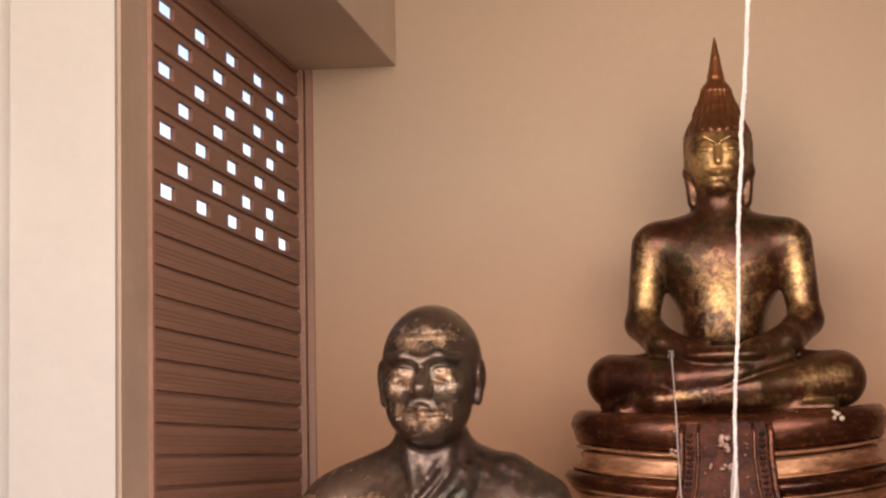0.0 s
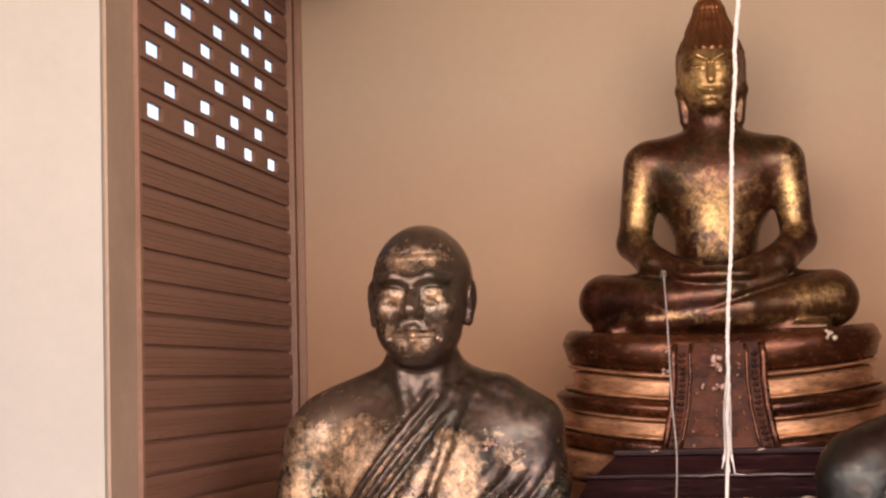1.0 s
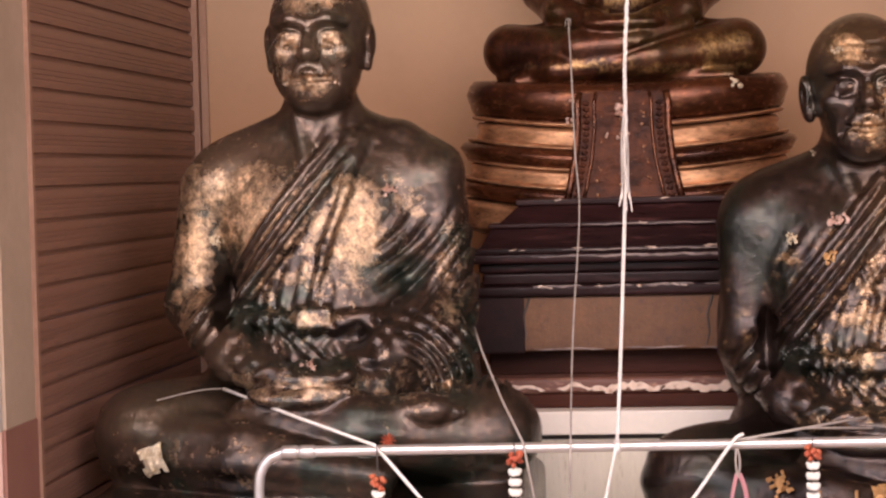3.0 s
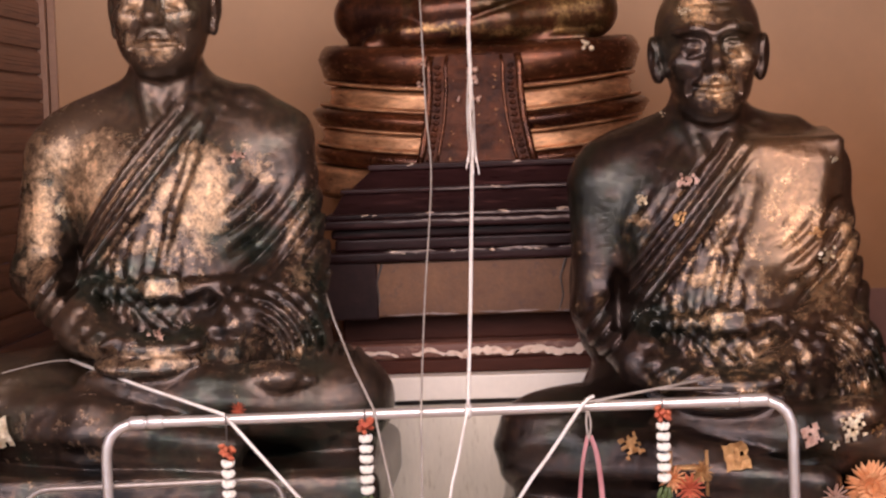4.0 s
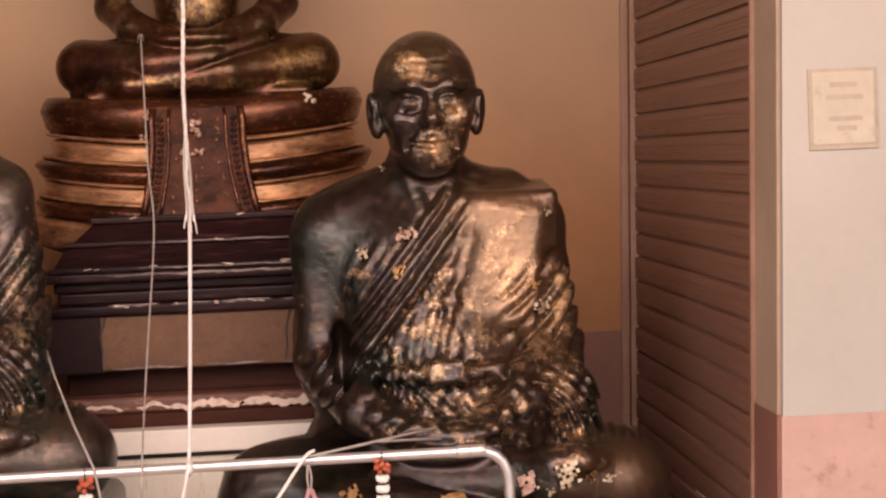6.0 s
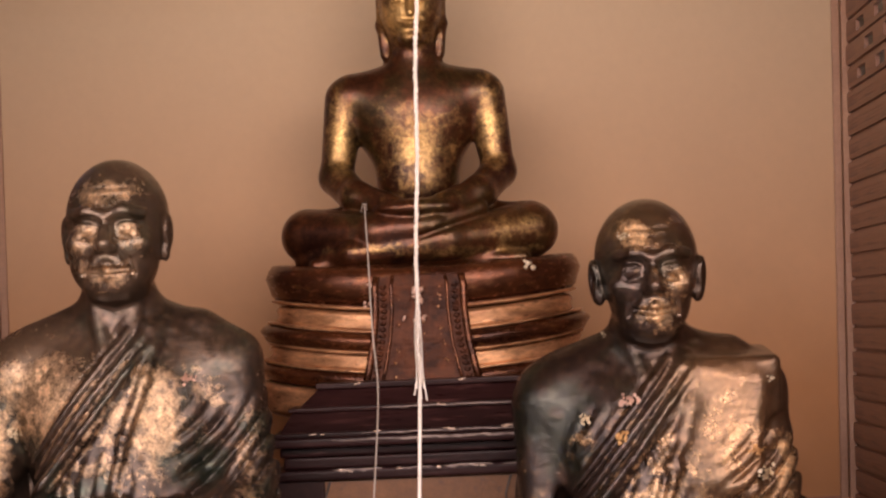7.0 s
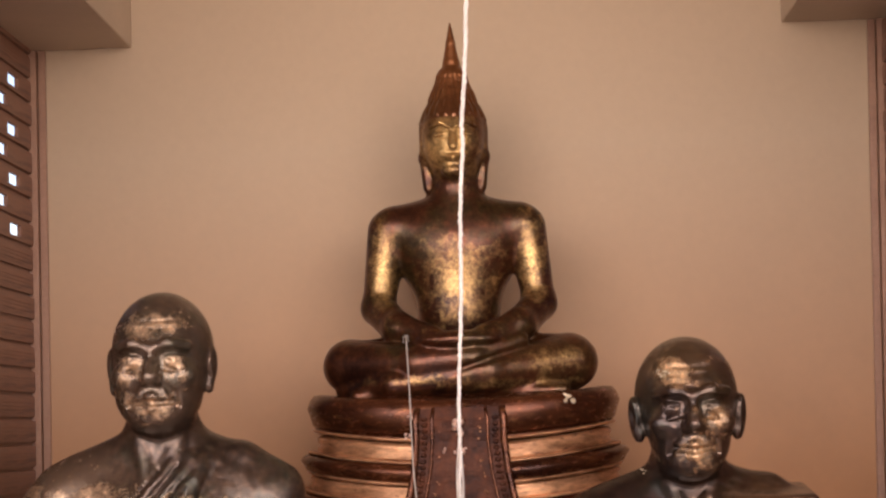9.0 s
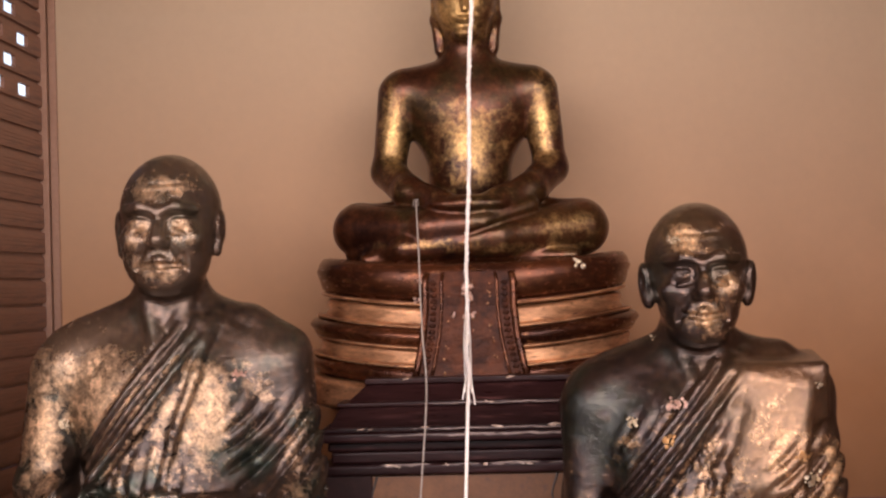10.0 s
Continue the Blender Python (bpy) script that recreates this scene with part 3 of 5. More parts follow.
def leaning(ob, side):
    """The shutter and the pillar on one side stand a little out of plumb: wider at the top and the rear."""
    if side > 0:
        for v in ob.data.vertices:
            v.co.x += lean_at(v.co.y, v.co.z)
    return ob


def lean_at(y, z):
    return 0.004 + 0.030 * (z - 1.03) + 0.0145 * (y - 0.2)


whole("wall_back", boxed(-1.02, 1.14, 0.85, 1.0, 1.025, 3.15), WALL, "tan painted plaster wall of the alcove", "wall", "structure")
whole("dado_back", boxed(-1.02, 1.14, 0.847, 1.0, 0, 1.025), DADO, "red-brown painted lower band of the alcove wall", "dado", "structure")
for side, name in ((-1, "left"), (1, "right")):
    def span(a, b):
        return (min(side * a, side * b), max(side * a, side * b))
    # the pillar that frames the alcove, its jamb towards the shutter and the hall wall beyond
    edge = 1.19 if side < 0 else 1.29
    leaning(whole(f"pillar_{name}", boxed(*span(1.0, edge), -0.615, -0.42, 1.006, 3.15), CREAM, "cream painted pillar beside the alcove", "pillar", "structure"), side)
    leaning(whole(f"pillar_dado_{name}", boxed(*span(0.997, edge + 0.003), -0.618, -0.42, 0, 1.006), PINK, "pinkish painted lower band of the pillar", "dado", "structure"), side)
    leaning(whole(f"jamb_{name}", boxed(*span(0.994, 1.0), -0.60, -0.425, 1.008, 3.15), JAMB, "grey-brown jamb face beside the shutter", "jamb", "structure"), side)
    leaning(whole(f"jamb_dado_{name}", boxed(*span(0.991, 0.997), -0.612, -0.425, 0, 1.008), DADO, "red-brown painted lower band of the jamb", "dado", "structure"), side)
    whole(f"wall_{name}", boxed(*span(edge - 0.03, 3.4), -0.58, -0.44, 0, 3.15), CREAM, "plain cream painted hall wall", "wall", "structure")
    # added side wall out of view, dark so that little light bounces
    whole(f"wall_side_{name}", boxed(*span(3.25, 3.4), -2.2, -0.58, 0, 3.15), JAMB, "unseen grey-brown side wall that cuts bounced light", "wall", "structure")
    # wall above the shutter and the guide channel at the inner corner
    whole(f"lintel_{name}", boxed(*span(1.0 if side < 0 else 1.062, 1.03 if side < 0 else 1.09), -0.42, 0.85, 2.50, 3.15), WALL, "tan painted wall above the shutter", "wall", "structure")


# ---- roller shutters ----
PITCH, FRONT, REAR = 0.0557, -0.425, 0.825


def slat_mesh(side, holes, pitch):
    """One curved slat from front to rear; holes are the middles of its slots."""
    bm = bmesh.new()
    levels = [(-0.002, -0.0030), (0.0048, -0.0030), (0.0050, 0.0045), (0.014, 0.0055), (0.041, 0.0055), (0.052, 0.0045), (0.0525, -0.0030), (0.0552, -0.0030)]
    if not holes:
        levels[4:4] = [(z + a, d) for z in (0.0180, 0.0265, 0.0350) for a, d in ((-0.0012, 0.0055), (-0.0008, 0.0046), (0.0008, 0.0046), (0.0012, 0.0055))]
    levels = [(z * pitch / PITCH, d) for z, d in levels]
    cuts = [FRONT, REAR]
    for h in holes:
        cuts += [h - 0.050, h + 0.050]
    cuts.sort()
    for k, (y0, y1) in enumerate(zip(cuts, cuts[1:])):
        for (z0, d0), (z1, d1) in zip(levels, levels[1:]):
            if k % 2 == 1 and z0 == levels[3][0]:
                continue
            v = [bm.verts.new((-side * (d if out else -0.004), y, z)) for y in (y0, y1) for z, d in ((z0, d0), (z1, d1)) for out in (0, 1)]
            for q in ((0, 1, 3, 2), (4, 6, 7, 5), (1, 5, 7, 3), (0, 2, 6, 4), (2, 3, 7, 6), (0, 4, 5, 1)):
                bm.faces.new([v[i] for i in q])
    bmesh.ops.recalc_face_normals(bm, faces=bm.faces)
    return put_mesh("slat", bm, SHUTTER)


ODD, EVEN = [-0.310, -0.060, 0.185, 0.427, 0.650], [-0.186, 0.074, 0.319, 0.538]


def roller_shutter(side, pitch, top_row):
    shutter = thing("roller_shutter", (side * 1.0, 0.2, 0), "lowered brown steel roller shutter with rows of small slots", "roller shutter", "alcove shutters", "structure")
    kinds = {None: slat_mesh(side, [], pitch), 0: slat_mesh(side, ODD, pitch), 1: slat_mesh(side, EVEN, pitch)}
    for k in range(-2, int(top_row / pitch) - 1):
        z = top_row - 0.0275 * pitch / PITCH - k * pitch
        s = new("slat", kinds[k % 2 if 0 <= k <= 6 else None])
        s.parent = shutter
        s.location = (0.0015 * math.sin(k * 2.3), -0.2, z)
        if side > 0:
            s.location.x += lean_at(0, z)
            s.rotation_euler.z = -0.0145
    bm = boxed(*sorted((side * 0.982, side * 1.004)), 0.826, 0.848, 0, 2.47, 0.002)
    box(bm, *sorted((side * 0.962, side * 0.980)), 0.838, 0.849, 0, 2.47, 0.002)
    leaning(part("guide_channel", bm, GUIDE, shutter, "brown painted steel guide at the wall"), side)
    leaning(part("guide_channel", boxed(*sorted((side * 0.986, side * 1.004)), -0.44, -0.426, 0, 2.47), GUIDE, shutter, "brown painted steel guide at the pillar"), side)
    inner = 0.752 if side < 0 else 0.815
    part("housing", boxed(*sorted((side * inner, side * (0.999 if side < 0 else 1.06))), -0.42, 0.848, 2.472, 2.95, 0.004), HOUSING, shutter, "boxed-in tan cover of the shutter roll")
    return shutter


roller_shutter(-1, 0.0582, 2.368)
roller_shutter(1, 0.0551, 2.329)

# ---- the altar ----
altar = thing("altar", (0.02, 0.45, 0), "stepped whitewashed altar with a white slab on top", "altar", kind="structure")
part("lower_step", boxed(-0.985, 0.985, -0.47, 0.095, 0, 0.645, 0.006), PLINTH, altar)
part("block", boxed(-0.46, 0.50, 0.11, 0.84, 0, 0.885, 0.004), PLINTH, altar)
part("slab", boxed(-0.49, 0.53, 0.085, 0.842, 0.897, 0.944, 0.004), SLAB, altar, "white slab with a thin dark shadow line below")
# shadow line under the slab, built as a dark strip
part("shadow_strip", boxed(-0.455, 0.495, 0.116, 0.83, 0.884, 0.898), THREAD, altar, "dark strip for the shadow line under the slab")

throne = thing("throne_base", (0.022, 0.5, 0.944), "dark lacquered stepped throne base with a worn gilt front panel", "throne base")
part("foot_ledge", boxed(-0.335, 0.38, 0.135, 0.80, 0.944, 0.972, 0.006), REDWOOD, throne, "dark brown foot moulding")
part("chipped_ledge", boxed(-0.325, 0.37, 0.142, 0.80, 0.972, 1.004, 0.010), CHIPPED, throne, "red-brown ledge with white plaster showing through chips")
part("recess", boxed(-0.255, 0.30, 0.215, 0.79, 1.004, 1.056, 0.004), REDWOOD, throne, "dark red recess under the panel")
part("front_panel", boxed(-0.283, 0.328, 0.156, 0.78, 1.056, 1.165, 0.005), WORN, throne, "worn brown gilt panel")
part("side_panel", boxed(-0.288, -0.178, 0.150, 0.60, 1.052, 1.168, 0.006), MAUVE, throne, "dark lacquered corner board")
for half, y, z0, z1 in ((0.303, 0.140, 1.165, 1.187), (0.284, 0.172, 1.187, 1.212), (0.290, 0.164, 1.212, 1.232), (0.306, 0.134, 1.232, 1.252)):
    part("moulding", boxed(0.022 - half, 0.022 + half, y, 0.77, z0 + 0.001, z1, 0.006), LACQUER, throne)


def sloped(h0, y0, z0, h1, y1, z1):
    bm = bmesh.new()
    lo = [bm.verts.new((0.022 + x, y, z0)) for x, y in ((-h0, y0), (h0, y0), (h0, 0.77), (-h0, 0.77))]
    hi = [bm.verts.new((0.022 + x, y, z1)) for x, y in ((-h1, y1), (h1, y1), (h1, 0.77), (-h1, 0.77))]
    for k in range(4):
        bm.faces.new((lo[k], lo[(k + 1) % 4], hi[(k + 1) % 4], hi[k]))
    bm.faces.new(lo[::-1]), bm.faces.new(hi)
    bmesh.ops.bevel(bm, geom=bm.edges[:], offset=0.004, segments=2, affect="EDGES")
    return bm


for half, y, z0, z1 in ((0.298, 0.143, 1.252, 1.262), (0.270, 0.174, 1.302, 1.311), (0.216, 0.212, 1.346, 1.358)):
    part("lip", boxed(0.022 - half, 0.022 + half, y, 0.77, z0, z1, 0.003), LACQUER, throne)
part("sloped_top", sloped(0.292, 0.150, 1.253, 0.262, 0.182, 1.305), LACQUER, throne)
part("sloped_top", sloped(0.255, 0.190, 1.306, 0.205, 0.225, 1.352), LACQUER, throne)
for x in (-0.178, 0.185):
    tubebm = tube(bmesh.new(), [(x + 0.010, 0.154, 1.163), (x - 0.002, 0.153, 1.125), (x + 0.003, 0.1535, 1.09), (x - 0.006, 0.154, 1.062)], [0.0026, 0.002, 0.0016, 0.001], 6)
    part("crack", tubebm, THREAD, throne, "dark crack in the panel")

random.seed(21)


def ragged_strip(x0, x1, y, z, low, high, wave):
    """A thin scab of another colour on a ledge, with torn edges; low and high are its least and greatest half heights."""
    bm, n = bmesh.new(), int((x1 - x0) / 0.009) + 3
    low_, high_ = [], []
    for k in range(n):
        x, e = x0 + (x1 - x0) * k / (n - 1), max(0.0, math.sin(math.pi * k / (n - 1))) ** 0.4
        mid = z + wave * math.sin(x * 60) + 0.5 * wave * math.sin(x * 143)
        low_.append(bm.verts.new((x, y, mid - e * random.uniform(low, high) - 0.0004)))
        high_.append(bm.verts.new((x, y, mid + e * random.uniform(low, high) + 0.0004)))
    for k in range(n - 1):
        bm.faces.new((low_[k], low_[k + 1], high_[k + 1], high_[k]))
    made = bmesh.ops.extrude_face_region(bm, geom=bm.faces[:])["geom"]
    bmesh.ops.translate(bm, verts=[v for v in made if isinstance(v, bmesh.types.BMVert)], vec=(0, 0.004, 0))
    bmesh.ops.recalc_face_normals(bm, faces=bm.faces)
    return bm


for x0, x1, low, high in ((-0.22, -0.14, 0.001, 0.006), (-0.115, -0.045, 0.001, 0.007), (-0.05, 0.10, 0.002, 0.011), (0.085, 0.35, 0.003, 0.012)):
    part("bare_plaster", ragged_strip(x0, x1, 0.1395, 0.984, low, high, 0.004), PLASTER, throne, "wavy pale plaster showing through the chipped paint")
# strips that paint the highlights on the lacquer edges, broken where chipped
for x0, x1, y, z, high in ((-0.16, 0.32, 0.1325, 1.246, 0.0034), (-0.16, -0.06, 0.1385, 1.186, 0.0034), (-0.03, 0.04, 0.1385, 1.186, 0.0022), (0.06, 0.16, 0.1385, 1.187, 0.0034), (0.18, 0.26, 0.1385, 1.187, 0.0024), (-0.10, 0.30, 0.1415, 1.258, 0.0014), (-0.06, 0.24, 0.1725, 1.307, 0.0016)):
    part("pale_edge", ragged_strip(x0, x1, y, z, 0.0003, high, 0.0008), PALE_EDGE, throne, "grey painted highlight and chipped edge of the dark lacquer")
for x0, x1, z in ((-0.16, -0.02, 1.060), (0.02, 0.14, 1.061), (0.17, 0.31, 1.060)):
    part("pale_edge", ragged_strip(x0, x1, 0.1540, z, 0.0002, 0.0022, 0.001), PALE_EDGE, throne, "pale lower edge of the gilt panel")
for x, w, y, z in ((-0.15, 0.035, 0.139, 1.186), (-0.125, 0.012, 0.139, 1.184), (-0.03, 0.016, 0.139, 1.186), (0.045, 0.022, 0.139, 1.185), (0.13, 0.03, 0.139, 1.186), (0.22, 0.02, 0.139, 1.184), (-0.19, 0.03, 0.142, 1.260), (-0.07, 0.02, 0.142, 1.261), (0.07, 0.03, 0.142, 1.260), (0.19, 0.04, 0.142, 1.261), (0.06, 0.02, 0.173, 1.309), (0.10, 0.03, 0.211, 1.356), (-0.11, 0.02, 0.211, 1.356)):
    bm = bmesh.new()
    for k in range(4):
        blob(bm, (x + w * random.uniform(-0.45, 0.45), y + 0.001, z + random.uniform(-0.002, 0.002)), (w * random.uniform(0.12, 0.32), 0.0025, random.uniform(0.0007, 0.0017)), 1, Euler((0, random.uniform(-0.2, 0.2), 0)))
    part("paint_chip", bm, PLASTER, throne, "pale chip in the lacquer", True)

# ---- the gilded pedestal, sagging in the middle like a boat ----
PX, PY = 0.028, 0.545


def tier(half, deep, z0, z1, belly, sag=0.030, ridges=0):
    """A bowed tier with a rounded edge and, if asked for, ridges that run round it."""
    bm, around, rings = bmesh.new(), 72, []
    steps = ((0.94, 0.0), (0.985, 0.10), (1.0, 0.32), (1.0 + belly, 0.55), (1.0, 0.80), (0.975, 0.95), (0.93, 1.0))
    if ridges:
        steps = [(0.93, 0.0), *((1.0 + (0.010 if k % 2 else -0.012), (k + 0.5) / (2 * ridges + 1)) for k in range(2 * ridges + 1)), (0.93, 1.0)]
    for grow, up in steps:
        ring = []
        for a in np.linspace(0, 2 * math.pi, around, endpoint=False):
            ca, sa = math.cos(a), math.sin(a)
            x = 1.025 * half * grow * math.copysign(abs(ca) ** 0.75, ca)
            y = deep * grow * math.copysign(abs(sa) ** 0.75, sa)
            ring.append(bm.verts.new((PX + x, PY + y, z0 + (z1 - z0) * up + sag * (x / 0.33) ** 2)))
        rings.append(ring)
    for a, b in zip(rings, rings[1:]):
        for i in range(around):
            bm.faces.new((a[i], a[(i + 1) % around], b[(i + 1) % around], b[i]))
    bm.faces.new(rings[0][::-1]), bm.faces.new(rings[-1])
    return bm


pedestal = thing("lotus_pedestal", (PX, PY, 1.05), "tall bowed pedestal of aged bronze with worn gilt bands", "pedestal")
part("foot", tier(0.300, 0.23, 1.00, 1.26, 0.0, sag=0.0), TIER, pedestal, "", True)
part("lower_tier", tier(0.360, 0.285, 1.262, 1.330, 0.015, ridges=3), GILT, pedestal, "worn gilt lower tier", True)
part("lower_ridge", tier(0.348, 0.270, 1.332, 1.372, 0.02), TIER, pedestal, "", True)
part("lower_band", tier(0.330, 0.258, 1.368, 1.412, 0.0, ridges=2), GILT, pedestal, "worn gilt band", True)
part("middle_ridge", tier(0.346, 0.272, 1.412, 1.452, 0.02), TIER, pedestal, "", True)
part("upper_band", tier(0.314, 0.248, 1.450, 1.500, 0.0, ridges=2), GILT, pedestal, "worn gilt band", True)
part("top_lip", tier(0.320, 0.254, 1.500, 1.512, 0.0), TIER, pedestal, "", True)
part("top_tier", tier(0.330, 0.262, 1.512, 1.590, 0.02, sag=0.024), TIER, pedestal, "brown bronze top tier", True)
for half, deep, z in ((0.349, 0.273, 1.372), (0.338, 0.268, 1.411), (0.336, 0.262, 1.455), (0.326, 0.262, 1.503)):
    part("gilt_rim", tier(half, deep, z - 0.0035, z + 0.0045, 0.0), GILT, pedestal, "thin gilt rim", True)
bm = bmesh.new()
profile = [(1.345, 0.125, 0.262), (1.38, 0.116, 0.268), (1.44, 0.104, 0.268), (1.50, 0.098, 0.274), (1.55, 0.098, 0.272), (1.572, 0.094, 0.278)]
rows_ = [[bm.verts.new((PX - 0.004 + w * u, d, z)) for u in np.linspace(-1, 1, 9)] for z, w, d in profile]
for a, b in zip(rows_, rows_[1:]):
    for i in range(8):
        bm.faces.new((a[i], a[i + 1], b[i + 1], b[i]))
made = bmesh.ops.extrude_face_region(bm, geom=bm.faces[:])["geom"]
bmesh.ops.translate(bm, verts=[v for v in made if isinstance(v, bmesh.types.BMVert)], vec=(0, 0.06, 0))
bmesh.ops.recalc_face_normals(bm, faces=bm.faces)
apron = part("front_apron", bm, PANEL, pedestal, "carved dark red apron with traces of gilding")
for s in (-1, 1):
    part("apron_border", tube(bmesh.new(), [(PX - 0.004 + s * (w - 0.006), d - 0.001, z) for z, w, d in profile], 0.008, 8), TIER, apron, "", True)
for s in (-1, 1):
    bm = bmesh.new()
    for z in np.arange(1.362, 1.560, 0.0125):
        w, d = np.interp(z, [p[0] for p in profile], [p[1] for p in profile]), np.interp(z, [p[0] for p in profile], [p[2] for p in profile])
        blob(bm, (PX - 0.004 + s * (w - 0.024), d - 0.001, z), (0.008, 0.005, 0.0055), 1)
    part("carved_edge", bm, PANEL, apron, "row of carved leaves", True)
    part("inner_border", tube(bmesh.new(), [(PX - 0.004 + s * (w - 0.040), d - 0.001, z) for z, w, d in profile], 0.004, 6), TIER, apron, "", True)
random.seed(15)
bm = bmesh.new()
for k in range(34):
    z = random.uniform(1.362, 1.560)
    w, d = np.interp(z, [p[0] for p in profile], [p[1] for p in profile]), np.interp(z, [p[0] for p in profile], [p[2] for p in profile])
    size = random.uniform(0.0012, 0.0034)
    blob(bm, (PX - 0.004 + random.choice((-0.80, -0.72, 0.72, 0.80, -0.1, 0.12)) * (w - 0.045), d - 0.0005, z), (size, 0.0022, size * random.uniform(0.6, 1.8)), 1, Euler((0, random.uniform(-1, 1), 0)))
tagged(part("carving", bm, GILT, apron, "specks of rubbed gilding on the carving", True), kind="stuff")
random.seed(4)
for x, z, r in ((0.018, 1.535, 0.017), (0.028, 1.522, 0.012), (-0.006, 1.485, 0.009), (0.018, 1.482, 0.009), (0.034, 1.484, 0.009), (-0.084, 1.515, 0.009), (0.255, 1.585, 0.014), (-0.078, 1.556, 0.007)):
    bm = bmesh.new()
    for k in range(5):
        blob(bm, (x + r * random.uniform(-0.6, 0.6), 0.262 if abs(x) < 0.1 else 0.298, z + r * random.uniform(-0.6, 0.6)), (r * random.uniform(0.25, 0.5), 0.003, r * random.uniform(0.2, 0.5)), 1, Euler((0, random.uniform(0, 3), 0)))
    part("pressed_leaf", bm, BLUSH if x < 0.2 else PALE, pedestal, "crumpled pale leaf pressed onto the carving", True)

# ---- the seated gilded figure ----
def gilded_figure():
    c = Clay((-0.335, -0.235, -0.02), (0.335, 0.19, 0.60), 0.005)
    t = Clay((-0.10, -0.12, 0.40), (0.10, 0.12, 0.86), 0.003)
    for k in (c, t):
        k.egg((0, 0.01, 0.325), (0.142, 0.088, 0.120), 0.05)
        k.egg((0, 0.0, 0.19), (0.092, 0.078, 0.125), 0.045)
        k.limb([(-0.135, 0.01, 0.375), (0, 0.015, 0.385), (0.135, 0.01, 0.375)], [0.052, 0.048, 0.052], 0.04)
        k.limb([(0, 0.01, 0.38), (0, 0.0, 0.50)], [0.054, 0.050], 0.03)
        for s in (-1, 1):
            k.limb([(s * 0.152, 0.005, 0.368), (s * 0.178, -0.015, 0.20)], [0.047, 0.035], 0.012)
            k.limb([(s * 0.178, -0.018, 0.195), (s * 0.130, -0.10, 0.145), (s * 0.055, -0.155, 0.122)], [0.038, 0.034, 0.026], 0.016)
            k.egg((s * 0.015, -0.165, 0.115), (0.075, 0.036, 0.018), 0.012)
            k.limb([(s * 0.09, 0.02, 0.065), (s * 0.235, -0.055, 0.068)], [0.066, 0.058], 0.03)
            k.limb([(s * 0.064, 0.0, 0.595), (s * 0.067, 0.002, 0.53), (s * 0.060, -0.002, 0.462)], [0.010, 0.011, 0.011], 0.012)
        k.limb([(0.24, -0.065, 0.062), (0.06, -0.150, 0.044), (-0.14, -0.160, 0.022), (-0.25, -0.085, 0.016)], [0.060, 0.045, 0.030, 0.022], 0.010)
        k.limb([(-0.24, -0.065, 0.068), (-0.09, -0.150, 0.066), (0.03, -0.165, 0.074), (0.13, -0.135, 0.110)], [0.060, 0.044, 0.034, 0.020], 0.007)
        k.limb([(-0.02, -0.198, 0.046), (0.06, -0.190, 0.070), (0.15, -0.150, 0.098)], [0.006] * 3, 0.006, cut=True)
        k.block((0, -0.035, 0.0), (0.235, 0.120, 0.016), 0.014, 0.012)
        # head, curls, crown and flame
        k.egg((0, 0.008, 0.592), (0.073, 0.078, 0.084), 0.015)
        k.egg((0, -0.022, 0.552), (0.063, 0.062, 0.074), 0.02)
        k.egg((0, -0.060, 0.492), (0.025, 0.018, 0.014), 0.015)
        k.limb([(0, -0.080, 0.577), (0, -0.095, 0.541)], [0.005, 0.009], 0.008)
        for s in (-1, 1):
            k.limb([(s * 0.007, -0.084, 0.586), (s * 0.028, -0.081, 0.598), (s * 0.052, -0.060, 0.588)], [0.004, 0.004, 0.003], 0.004)
            k.egg((s * 0.028, -0.072, 0.569), (0.018, 0.010, 0.007), 0.004)
            k.limb([(s * 0.012, -0.085, 0.566), (s * 0.045, -0.071, 0.566)], [0.003] * 2, 0.003, cut=True)
        k.limb([(-0.027, -0.071, 0.526), (0, -0.085, 0.518), (0.027, -0.071, 0.526)], [0.005, 0.007, 0.005], 0.006)
        k.limb([(-0.030, -0.076, 0.521), (0, -0.090, 0.5125), (0.030, -0.076, 0.521)], [0.003] * 3, 0.003, cut=True)
        k.limb([(0, 0.012, 0.662), (0, 0.012, 0.706)], [0.052, 0.036], 0.006)
        k.limb([(0, 0.012, 0.706), (0, 0.012, 0.745), (0, 0.012, 0.79), (0, 0.012, 0.836)], [0.0270, 0.0190, 0.0108, 0.0025], 0.003)

    def curls(x, y, z):
        a = np.arctan2(x, -(y - 0.012))
        on = np.clip((z - (0.612 + 0.25 * (y + 0.07) * (y < -0.02) - 0.4 * np.maximum(y + 0.02, 0))) / 0.006, 0, 1)
        ribs = np.sin(a * 24) * np.clip((0.722 - z) / 0.01, 0, 1) + 0.4 * np.sin(z * 520) * np.clip((z - 0.675) / 0.01, 0, 1) * np.clip((0.72 - z) / 0.01, 0, 1)
        return 0.0018 * on * ribs + 0.0022 * on * np.clip((0.69 - z) / 0.01, 0, 1)

    t.press((-0.10, -0.12, 0.56), (0.10, 0.12, 0.72), curls)

